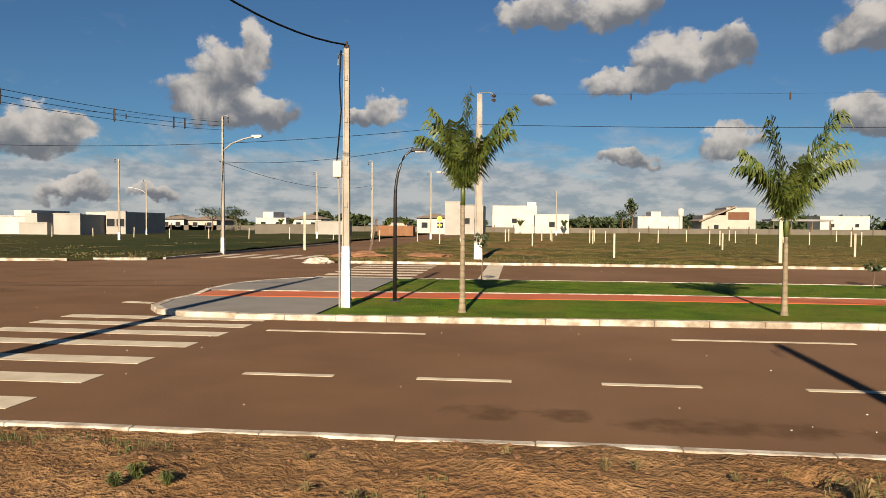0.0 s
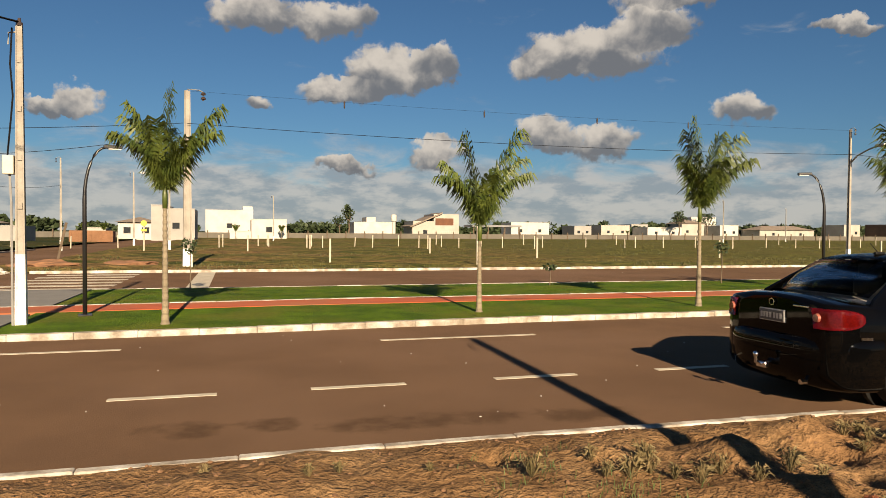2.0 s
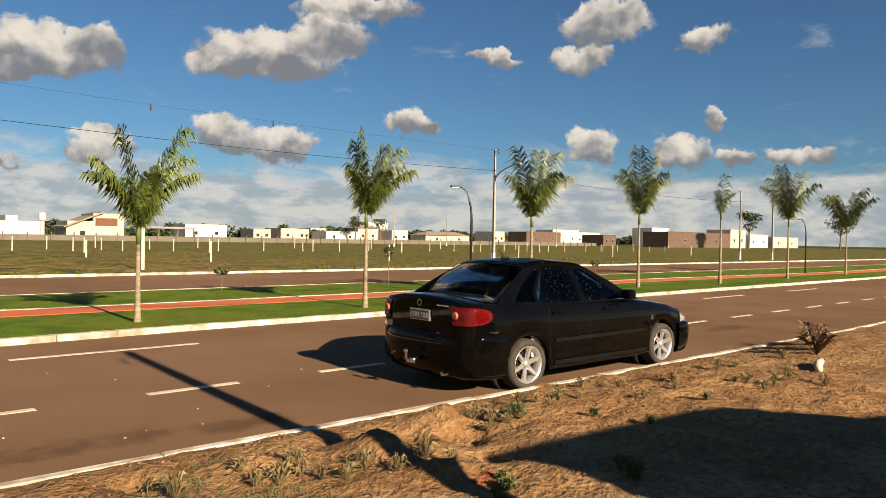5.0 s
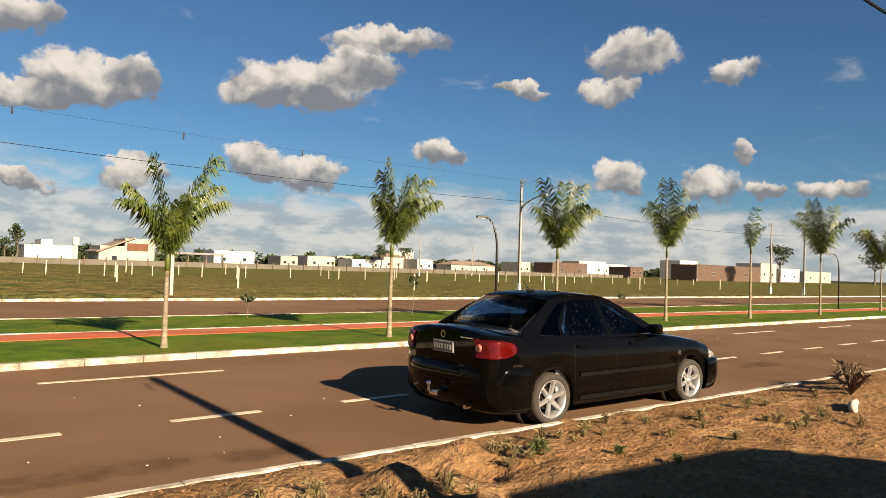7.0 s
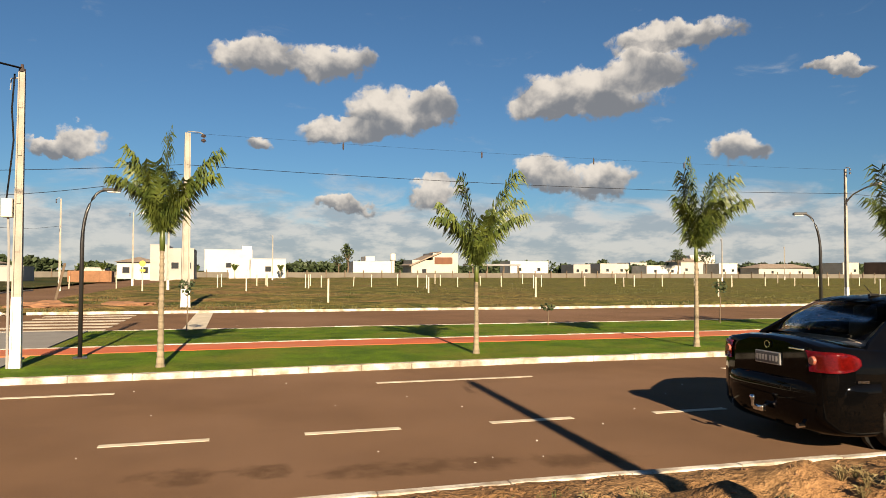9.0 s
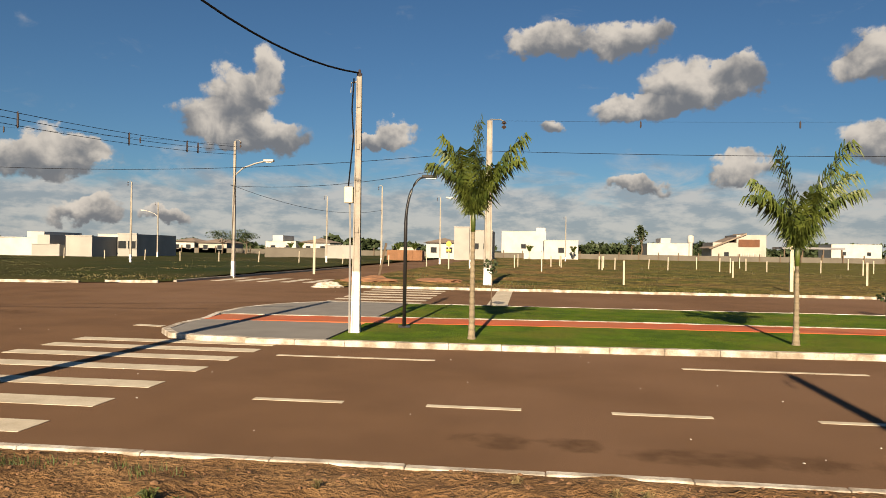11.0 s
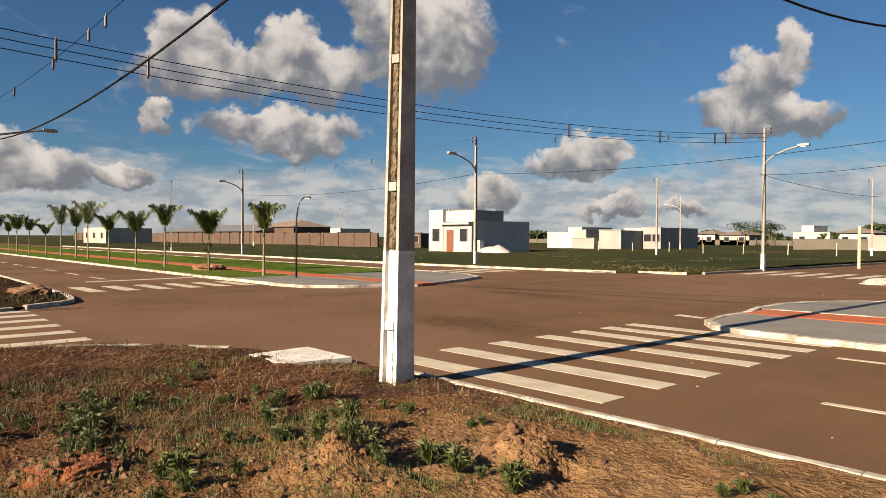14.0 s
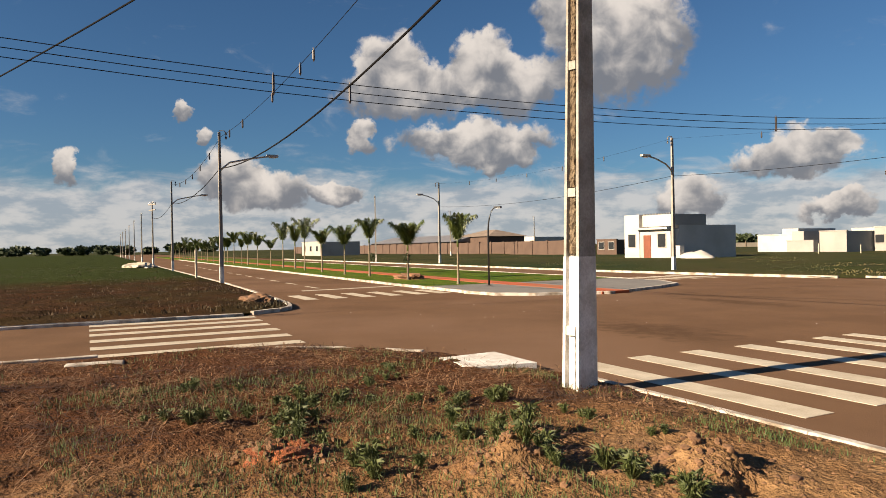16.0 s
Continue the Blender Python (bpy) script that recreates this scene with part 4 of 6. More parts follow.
# ---- the car ----
M_CARBODY = surface("black_car_paint", (0.0014, 0.0014, 0.0016), (0.0022, 0.002, 0.0019), 3, 60, 0.035, 0.0, coat=0.1, fine_amount=0.05, spec=0.10, world=False)
M_TRIM = surface("black_plastic", (0.006, 0.006, 0.006), (0.010, 0.0095, 0.009), 8, 90, 0.5, 0.05, spec=0.2, world=False)
M_TYRE = surface("tyre_rubber", (0.016, 0.014, 0.012), (0.032, 0.025, 0.019), 7, 60, 0.85, 0.2, world=False)
M_ALLOY = surface("silver_alloy", (0.52, 0.52, 0.53), (0.42, 0.415, 0.41), 8, 60, 0.32, 0.0, metal=0.75, fine_amount=0.05, world=False)
M_CHROME = surface("chrome", (0.75, 0.75, 0.75), (0.65, 0.65, 0.65), 8, 60, 0.12, 0.0, metal=1.0, fine_amount=0.03, world=False)
M_TAIL = surface("red_lens", (0.17, 0.005, 0.003), (0.10, 0.003, 0.002), 9, 50, 0.12, 0.0, coat=0.6, fine_amount=0.3, world=False)
M_TAIL2 = surface("clear_lens", (0.35, 0.12, 0.08), (0.25, 0.06, 0.04), 30, 80, 0.1, 0.0, coat=0.6, world=False)
M_HEAD = surface("headlight_lens", (0.55, 0.56, 0.58), (0.40, 0.41, 0.43), 9, 50, 0.1, 0.0, coat=1.0, world=False)
M_SEAT = surface("grey_seat_cloth", (0.46, 0.44, 0.41), (0.34, 0.325, 0.30), 8, 90, 0.9, 0.2, world=False)
M_PLATE = surface("number_plate_grey", (0.10, 0.10, 0.10), (0.08, 0.08, 0.08), 8, 60, 0.5, 0.0, world=False)


def tinted_glass(name, tint, ior=1.33):
    m = bpy.data.materials.new(name)
    nt = nodes_of(m)
    clear, gloss, mix = nd(nt, "ShaderNodeBsdfTransparent"), nd(nt, "ShaderNodeBsdfGlossy"), nd(nt, "ShaderNodeMixShader")
    clear.inputs[0].default_value = (tint, tint * 1.02, tint * 0.98, 1)
    gloss.inputs["Roughness"].default_value = 0.02
    fres = nd(nt, "ShaderNodeFresnel")
    fres.inputs["IOR"].default_value = ior
    nt.links.new(fres.outputs[0], mix.inputs[0])
    nt.links.new(clear.outputs[0], mix.inputs[1])
    nt.links.new(gloss.outputs[0], mix.inputs[2])
    nt.links.new(mix.outputs[0], nd(nt, "ShaderNodeOutputMaterial").inputs[0])
    return m


M_GLASS = tinted_glass("side_window_glass", 0.90)
M_DARKGLASS = tinted_glass("tinted_rear_glass", 0.10, 1.22)

# Body stations: x from the rear axle, half width, shoulder height, centre height.
BODY = [(-0.870, 0.52, 0.97, 1.035), (-0.857, 0.63, 0.99, 1.05), (-0.827, 0.72, 1.005, 1.065), (-0.748, 0.785, 1.005, 1.075), (-0.609, 0.815, 1.0, 1.07), (-0.348, 0.835, 0.985, 1.03), (0.000, 0.845, 0.965, 1.0),
        (0.800, 0.850, 0.945, 0.97), (1.600, 0.850, 0.93, 0.96), (2.050, 0.845, 0.925, 0.985), (2.400, 0.835, 0.885, 0.95), (2.800, 0.815, 0.825, 0.885), (3.100, 0.775, 0.755, 0.82), (3.300, 0.70, 0.69, 0.755), (3.400, 0.60, 0.64, 0.70), (3.440, 0.48, 0.60, 0.65)]
WHEEL_Z, ARCH_R = 0.290, 0.330


def station(x, column):
    for a, b in zip(BODY, BODY[1:]):
        if x <= b[0]:
            t = max(0.0, (x - a[0]) / (b[0] - a[0]))
            return a[column] + (b[column] - a[column]) * t
    return BODY[-1][column]


def section(x):
    """Half section of the lower body, from the sill to the middle of the top."""
    w, zs, zt = station(x, 1), station(x, 2), station(x, 3)
    zb = 0.20 + 0.16 * max(0.0, (-0.65 - x) / 0.22) ** 2 + 0.08 * max(0.0, (x - 2.9) / 0.5)
    for wx in (0.0, 2.6):
        if abs(x - wx) < ARCH_R:
            zb = max(zb, WHEEL_Z + math.sqrt(ARCH_R ** 2 - (x - wx) ** 2))
    top = zs - 0.05
    zm = min(max(0.62, zb + 0.04), top - 0.03)
    return [(w - 0.16, zb), (w - 0.03, zb), (w - 0.008, min(zb + 0.035, zm - 0.01)), (w, zm), (w - 0.012, (zm + top) / 2 + 0.02), (w - 0.03, top), (w - 0.06, zs - 0.012), (w - 0.11, zs + 0.004), (w * 0.5, zs + (zt - zs) * 0.75), (0.0, zt)]


def side_at(x, z):
    pts = section(x)
    for (ya, za), (yb, zb) in zip(pts[1:], pts[2:]):
        if za <= z <= zb and zb > za:
            return ya + (yb - ya) * (z - za) / (zb - za)
    return pts[3][0]


def lower_body():
    xs = sorted(set([round(v, 3) for v in steps((-0.87, 3.44, 0.045))] + [s[0] for s in BODY] + [0.33, -0.33, 2.27, 2.93, 0.335, -0.335, 2.265, 2.935]))
    bm = bmesh.new()
    rows = []
    for x in xs:
        half = section(x)
        pts = [(-y, z) for y, z in half] + [(y, z) for y, z in half[-2::-1]]
        rows.append([bm.verts.new((x, y, z)) for y, z in pts])
    for a, b in zip(rows, rows[1:]):
        for k in range(len(a) - 1):
            bm.faces.new((a[k], a[k + 1], b[k + 1], b[k]))
        bm.faces.new((a[-1], a[0], b[0], b[-1]))
    bm.faces.new(rows[0])
    bm.faces.new(rows[-1][::-1])
    bmesh.ops.recalc_face_normals(bm, faces=bm.faces)
    # The passenger space is open between the belt lines.
    inside = [f for f in bm.faces if all(-0.02 < v.co.x < 1.72 and v.co.z > 0.9 and abs(v.co.y) < 0.745 for v in f.verts)]
    bmesh.ops.delete(bm, geom=inside, context="FACES")
    return bm


def body_patch(xs, z_of, out=0.006, side=-1, n=5):
    """A raised patch that follows the body's flank, between the heights that z_of(x) gives."""
    bm = bmesh.new()
    rows = []
    for x in xs:
        z0, z1 = z_of(x)
        rows.append([bm.verts.new((x - out * max(0.0, min(1, (-0.70 - x) / 0.13)) + out * max(0, min(1, (x - 3.1) / 0.2)), side * (side_at(x, z0 + (z1 - z0) * k / n) + out), z0 + (z1 - z0) * k / n)) for k in range(n + 1)])
    faces = [bm.faces.new((a[k], a[k + 1], b[k + 1], b[k])) for a, b in zip(rows, rows[1:]) for k in range(n)]
    bmesh.ops.solidify(bm, geom=faces, thickness=0.012)
    bmesh.ops.recalc_face_normals(bm, faces=bm.faces)
    return bm


def cabin_y(z):
    return 0.772 - 0.19 * ((z - 0.95) / 0.46) - 0.035 * ((z - 0.95) / 0.46) ** 2


def cabin_panel(outline, side, depth=0.03, push=0.0):
    """A panel of the cabin's side, from its outline in length and height."""
    bm = bmesh.new()
    outer = [bm.verts.new((x, side * (cabin_y(z) + push), z)) for x, z in outline]
    inner = [bm.verts.new((x, side * (cabin_y(z) + push - depth), z)) for x, z in outline]
    bm.faces.new(outer)
    bm.faces.new(inner[::-1])
    n = len(outline)
    for i in range(n):
        bm.faces.new((outer[i], outer[(i + 1) % n], inner[(i + 1) % n], inner[i]))
    bmesh.ops.recalc_face_normals(bm, faces=bm.faces)
    return bm


def cross_sheet(profile, inset_of, crown, n=8, thick=0.012):
    """A sheet across the car along a profile of (x, z); inset_of(i) gives its half width, crown how it bows."""
    bm = bmesh.new()
    rows = []
    for i, (x, z) in enumerate(profile):
        w = inset_of(i)
        rows.append([bm.verts.new((x + crown[0] * (1 - (2 * k / n - 1) ** 2), w * (2 * k / n - 1), z + crown[1] * (1 - (2 * k / n - 1) ** 2))) for k in range(n + 1)])
    faces = [bm.faces.new((a[k], b[k], b[k + 1], a[k + 1])) for a, b in zip(rows, rows[1:]) for k in range(n)]
    bmesh.ops.solidify(bm, geom=faces, thickness=thick)
    bmesh.ops.recalc_face_normals(bm, faces=bm.faces)
    return bm


def lathe(profile, segments=40):
    """A ring turned about the y axis from a closed profile of (radius, y)."""
    bm = bmesh.new()
    rings = [[bm.verts.new((r * math.sin(a), y, r * math.cos(a))) for r, y in profile] for a in (2 * math.pi * k / segments for k in range(segments))]
    m = len(profile)
    for i, a in enumerate(rings):
        b = rings[(i + 1) % segments]
        for k in range(m):
            bm.faces.new((a[k], a[(k + 1) % m], b[(k + 1) % m], b[k]))
    bmesh.ops.recalc_face_normals(bm, faces=bm.faces)
    return bm


def car_wheel(parent, x, side):
    w = new("wheel")
    w.parent = parent
    w.matrix_basis = pose(x, side * 0.725, WHEEL_Z)
    s = side
    part("tyre", lathe([(0.205, s * -0.09), (0.27, s * -0.1), (0.287, s * -0.075), (0.29, 0), (0.287, s * 0.07), (0.27, s * 0.098), (0.235, s * 0.104), (0.205, s * 0.09)]), M_TYRE, w, smooth=True)
    rim = part("rim", lathe([(0.172, s * 0.02), (0.190, s * 0.06), (0.206, s * 0.094), (0.214, s * 0.094), (0.208, s * 0.05), (0.200, s * -0.09), (0.188, s * -0.09)]), M_ALLOY, w, smooth=True)
    for k in range(6):
        a = 2 * math.pi * k / 6 + 0.3
        bm = bmesh.new()
        for c in (0,):
            lo = [(0.03, -0.020), (0.03, 0.020), (0.195, 0.015), (0.195, -0.015)]
            f = [bm.verts.new((r * math.cos(a) - t * math.sin(a), s * (0.082 - 0.02 * (r < 0.1)), r * math.sin(a) + t * math.cos(a))) for r, t in lo]
            g = [bm.verts.new((r * math.cos(a) - t * 1.5 * math.sin(a), s * 0.045, r * math.sin(a) + t * 1.5 * math.cos(a))) for r, t in lo]
            bm.faces.new(f)
            bm.faces.new(g[::-1])
            for i in range(4):
                bm.faces.new((f[i], f[(i + 1) % 4], g[(i + 1) % 4], g[i]))
        bmesh.ops.recalc_face_normals(bm, faces=bm.faces)
        part("spoke", bm, M_ALLOY, w)
    part("hub_cap", tube([(0, s * 0.03, 0), (0, s * 0.075, 0), (0, s * 0.085, 0)], [0.05, 0.045, 0.03], 16), M_ALLOY, w)
    part("brake_disc", tube([(0, s * 0.0, 0), (0, s * 0.012, 0)], 0.13, 24), M_TRIM, w)


def build_car(place, turn):
    def lens(x):
        """Half height of the tail light, drawn to a rounded point forwards."""
        return 0.095 * math.sqrt(max(0.05, 1 - max(0.0, (x + 0.80) / 0.26) ** 2))
    car = thing("car", place, turn, "black four-door saloon car parked by the earth verge, glossy and dusty", "car")
    shell = part("body", lower_body(), M_CARBODY, car, smooth=True)
    for f in shell.data.polygons:
        if abs(f.normal.x) > 0.97 or len(f.vertices) > 4:
            f.use_smooth = False
    # Cabin: roof, windscreen, rear window, sides.
    roof = [(1.20, 1.375), (1.08, 1.412), (0.9, 1.436), (0.65, 1.445), (0.45, 1.436), (0.28, 1.408), (0.16, 1.375)]
    part("roof", cross_sheet(roof, lambda i: 0.585 - 0.012 * abs(i - 3) / 3, (0.0, 0.028)), M_CARBODY, car, smooth=True)
    part("windscreen", cross_sheet([(1.20, 1.378), (1.6, 1.20), (2.03, 0.985)], lambda i: (0.56, 0.64, 0.70)[i], (0.10, 0.02), thick=0.005), M_DARKGLASS, car, "tinted windscreen", smooth=True)
    part("rear_window", cross_sheet([(0.16, 1.378), (-0.08, 1.23), (-0.34, 1.055)], lambda i: (0.555, 0.60, 0.635)[i], (-0.05, 0.02), thick=0.005), M_DARKGLASS, car, "dark tinted rear window", smooth=True)
    for side in (-1, 1):
        part("roof_rail", cabin_panel([(1.22, 1.36), (1.08, 1.40), (0.9, 1.425), (0.65, 1.433), (0.45, 1.424), (0.28, 1.395), (0.16, 1.37), (0.20, 1.34), (0.33, 1.355), (0.45, 1.378), (0.65, 1.388), (0.9, 1.378), (1.08, 1.352), (1.18, 1.32)], side), M_CARBODY, car)
        part("front_pillar", cabin_panel([(1.22, 1.36), (1.18, 1.32), (1.78, 0.965), (1.9, 0.94), (2.08, 0.94)], side), M_CARBODY, car)
        part("centre_pillar", cabin_panel([(0.97, 1.385), (0.91, 1.385), (0.96, 0.94), (1.05, 0.94)], side), M_CARBODY, car)
        part("door_pillar", cabin_panel([(0.46, 1.38), (0.41, 1.37), (0.16, 1.10), (0.17, 0.96), (0.22, 0.96), (0.22, 1.10)], side), M_CARBODY, car)
        part("rear_pillar", cabin_panel([(0.16, 1.37), (0.30, 1.35), (0.02, 1.17), (-0.13, 1.04), (-0.15, 0.97), (-0.44, 0.97), (-0.37, 1.05), (-0.08, 1.228)], side), M_CARBODY, car)
        part("belt_trim", cabin_panel([(1.95, 0.93), (1.95, 0.955), (0.8, 0.968), (-0.13, 0.995), (-0.15, 0.95)], side, push=0.012), M_CARBODY, car)
        part("door_window", cabin_panel([(1.78, 0.965), (1.18, 1.32), (1.10, 1.345), (0.97, 1.372), (1.05, 0.965)], side, 0.005, -0.008), M_GLASS, car, "lightly tinted front door window")
        part("door_window", cabin_panel([(0.96, 0.965), (0.91, 1.378), (0.7, 1.388), (0.46, 1.375), (0.22, 1.10), (0.22, 0.98)], side, 0.005, -0.008), M_GLASS, car, "tinted rear door window")
        part("quarter_window", cabin_panel([(0.17, 0.985), (0.16, 1.10), (0.38, 1.34), (0.28, 1.345), (0.02, 1.165), (-0.13, 1.03), (-0.13, 1.0)], side, 0.005, -0.008), M_DARKGLASS, car, "dark quarter window")
        for x0 in (0.36, 1.28):
            h = part("door_handle", box(x0, x0 + 0.19, -0.012, 0.02, -0.014, 0.014, 0.008), M_CARBODY, car)
            h.matrix_basis = pose(0, side * (side_at(x0, 0.86) + 0.014), 0.86)
        part("side_moulding", body_patch(steps((0.40, 2.2, 0.2)), lambda x: (0.515, 0.56), 0.012, side, 2), M_TRIM, car)
        part("sill", body_patch(steps((0.40, 2.2, 0.2)), lambda x: (0.25, 0.30), 0.012, side, 2), M_TRIM, car)
        for xs in (1.02, 0.32, 1.93):
            part("door_seam", body_patch([xs, xs + 0.006], lambda x: (0.32 if x > 0.1 else 0.68, 0.90), 0.0012, side, 4), M_TRIM, car)
        mir = part("door_mirror", add_box(bmesh.new(), 1.64, 1.77, side * 0.80 - 0.08, side * 0.80 + 0.08, 0.955, 1.075, 0.035), M_CARBODY, car, smooth=True)
        mir.matrix_basis = pose(0.03, side * 0.07, 0.01)
        tl = part("tail_light", body_patch(steps((-0.866, -0.82, 0.016), (-0.82, -0.545, 0.025)), lambda x: (0.865 - lens(x), 0.875 + lens(x) * 0.95), 0.014, side, 7), M_TAIL, car, "red tail light cluster", smooth=True)
        part("reflector", tube([(-0.875, side * 0.60, 0.875), (-0.897, side * 0.60, 0.875)], [0.045, 0.035], 14), M_TAIL2, tl)
        part("head_light", body_patch(steps((3.05, 3.40, 0.05)), lambda x: (0.60 - 0.02, 0.70 - 0.12 * max(0, (x - 3.05) / 0.35)), 0.010, side), M_HEAD, car, "clear head light", smooth=True)
        part("wheel_liner", tube([(0, side * 0.60, WHEEL_Z), (0, side * 0.55, WHEEL_Z)], 0.36, 20), M_TRIM, car)
        part("wheel_liner", tube([(2.6, side * 0.60, WHEEL_Z), (2.6, side * 0.55, WHEEL_Z)], 0.36, 20), M_TRIM, car)
        for x in (0.0, 2.6):
            car_wheel(car, x, side)

    def bumper(base, reach, wide, direction, levels):
        """A wrapped bumper: a rounded plan swept up through levels of (height, inset)."""
        bm = bmesh.new()
        rows = []
        for z, inset in levels:
            row = []
            for i in range(33):
                a = math.pi * i / 32 - math.pi / 2
                cx, sy = math.cos(a), math.sin(a)
                row.append(bm.verts.new((base + direction * (reach - inset) * abs(cx) ** 0.62, (wide - inset * 0.6) * math.copysign(abs(sy) ** 0.55, sy), z)))
            rows.append(row)
        for a, b in zip(rows, rows[1:]):
            for k in range(32):
                bm.faces.new((a[k], a[k + 1], b[k + 1], b[k]))
        bmesh.ops.recalc_face_normals(bm, faces=bm.faces)
        return bm
    shape = [(0.18, 0.30), (0.18, 0.10), (0.22, 0.05), (0.34, 0.012), (0.46, 0.0), (0.58, 0.002), (0.64, 0.012), (0.668, 0.035), (0.675, 0.07), (0.675, 0.16)]
    part("rear_bumper", bumper(-0.36, 0.56, 0.852, -1, shape), M_CARBODY, car, smooth=True)
    part("front_bumper", bumper(2.97, 0.52, 0.838, 1, [(z * 0.86 - 0.01, i) for z, i in shape]), M_CARBODY, car, smooth=True)
    plate = part("number_plate", box(-0.892, -0.875, -0.18, 0.16, 0.785, 0.893, 0.004), M_PLATE, car, "grey number plate")
    part("plate_surround", box(-0.886, -0.865, -0.189, 0.169, 0.776, 0.902, 0.004), M_ALLOY, plate, "pale plate frame")
    for k in range(7):
        x = -0.155 + 0.042 * k + (0.015 if k > 2 else 0)
        part("plate_bar", box(-0.8965, -0.8915, x, x + 0.026, 0.81, 0.865), M_ALLOY, plate)
    part("boot_badge", lathe([(0.030, 0.0), (0.038, 0.0), (0.038, 0.008), (0.030, 0.008)], 20), M_CHROME, car).matrix_basis = pose(-0.882, -0.01, 0.975, 0, 0, 90)
    part("boot_script", box(-0.884, -0.868, -0.50, -0.30, 0.958, 0.975, 0.003), M_CHROME, car, "small silver script bar")
    hitch = part("tow_bar", tube([(-0.87, 0.0, 0.36), (-0.99, 0, 0.33), (-1.05, 0, 0.36), (-1.05, 0, 0.42)], 0.018, 8), M_CHROME, car, "chrome tow bar with ball")
    ball = bmesh.new()
    bmesh.ops.create_uvsphere(ball, u_segments=12, v_segments=8, radius=0.03, matrix=Matrix.Translation((-1.05, 0, 0.44)))
    part("tow_ball", ball, M_CHROME, hitch, smooth=True)
    part("tow_plate", box(-1.0, -0.95, -0.07, 0.07, 0.30, 0.36, 0.01), M_CHROME, hitch)
    part("exhaust", tube([(-0.7, -0.45, 0.24), (-0.92, -0.45, 0.235)], 0.025, 10), M_CHROME, car)
    part("bumper_reflector", body_patch(steps((-0.60, -0.48, 0.06)), lambda x: (0.68, 0.705), 0.014, -1, 2), M_CHROME, car)
    part("fender_badge", body_patch([2.28, 2.34], lambda x: (0.66, 0.72), 0.005, -1, 2), M_CHROME, car)
    part("antenna", tube([(0.42, 0, 1.46), (0.30, 0, 1.58)], [0.006, 0.003], 6), M_TRIM, car)
    part("antenna_base", box(0.36, 0.48, -0.02, 0.02, 1.455, 1.485, 0.01), M_TRIM, car)
    # Inside.
    part("floor_pan", box(-0.8, 3.0, -0.55, 0.55, 0.22, 0.27), M_TRIM, car)
    part("dashboard", box(1.62, 2.0, -0.68, 0.68, 0.70, 0.93, 0.04), M_TRIM, car)
    for y in (-0.36, 0.36):
        seat = part("front_seat", add_box(add_box(bmesh.new(), 0.77, 1.27, y - 0.25, y + 0.25, 0.40, 0.56, 0.05), 0.65, 0.79, y - 0.24, y + 0.24, 0.52, 1.16, 0.05), M_SEAT, car)
        part("headrest", box(0.62, 0.72, y - 0.13, y + 0.13, 1.17, 1.34, 0.035), M_SEAT, seat)
    for side in (-1, 1):
        part("door_card", box(0.12, 1.68, side * 0.735 - 0.012, side * 0.735 + 0.012, 0.35, 0.935, 0.008), M_SEAT, car, "grey inner door lining")
    part("parcel_shelf", box(-0.36, 0.02, -0.62, 0.62, 1.0, 1.03), M_SEAT, car)
    part("rear_seat", add_box(box(0.02, 0.5, -0.62, 0.62, 0.38, 0.56, 0.05), -0.12, 0.06, -0.62, 0.62, 0.5, 1.06, 0.05), M_SEAT, car)
    part("steering_wheel", lathe([(0.175, -0.012), (0.19, -0.012), (0.19, 0.012), (0.175, 0.012)], 24), M_TRIM, car).matrix_basis = pose(1.48, 0.36, 0.92, 0, -25, 90)
    return car


car = build_car((6.2, 5.75, 0.0), -1.4)
car.scale = (0.99, 0.95, 0.94)


# ---- houses and plots beyond the roads ----
M_CREAMWALL = surface("cream_wall", (0.37, 0.345, 0.31), (0.31, 0.285, 0.25), 0.4, 15, 0.85, 0.1, fine_amount=0.08)
M_GREYWALL = surface("grey_render", (0.315, 0.3, 0.2775), (0.255, 0.2475, 0.2325), 0.4, 12, 0.9, 0.2, fine_amount=0.08)
M_BLOCKWALL = surface("block_wall", (0.117, 0.1053, 0.0858), (0.0936, 0.08385, 0.06825), 0.5, 6, 0.9, 0.2, fine_amount=0.1)
M_BRICKWALL = surface("raw_brick_wall", (0.09375, 0.06, 0.0435), (0.07125, 0.045, 0.03375), 0.6, 5, 0.9, 0.3, fine_amount=0.15)
M_TILE = surface("roof_tile", (0.225, 0.18, 0.1425), (0.165, 0.1275, 0.0975), 0.8, 6, 0.85, 0.3, fine_amount=0.15)
M_TERRACOTTA = surface("terracotta_panel", (0.128, 0.052, 0.024), (0.1, 0.04, 0.02), 0.8, 6, 0.85, 0.2, fine_amount=0.1)
M_SHEET = surface("roof_sheet_grey", (0.20, 0.20, 0.21), (0.16, 0.16, 0.17), 0.6, 6, 0.6, 0.1, metal=0.2, fine_amount=0.08)
M_PANE = surface("dark_window_pane", (0.025, 0.028, 0.032), (0.02, 0.022, 0.025), 2, 30, 0.12, 0.0)
M_DOOR = surface("brown_door", (0.20, 0.065, 0.035), (0.15, 0.05, 0.028), 2, 30, 0.5, 0.05)
M_WOOD = surface("grey_brown_post", (0.12, 0.08625, 0.05625), (0.0825, 0.06, 0.04125), 3, 30, 0.9, 0.3, fine_amount=0.15)
M_POST = surface("pale_concrete_post", (0.4743, 0.4284, 0.3366), (0.3825, 0.3366, 0.2601), 3, 30, 0.9, 0.2, fine_amount=0.1)
M_YELLOW = surface("yellow_sign", (0.60, 0.40, 0.03), (0.52, 0.34, 0.03), 3, 30, 0.5, 0.0)
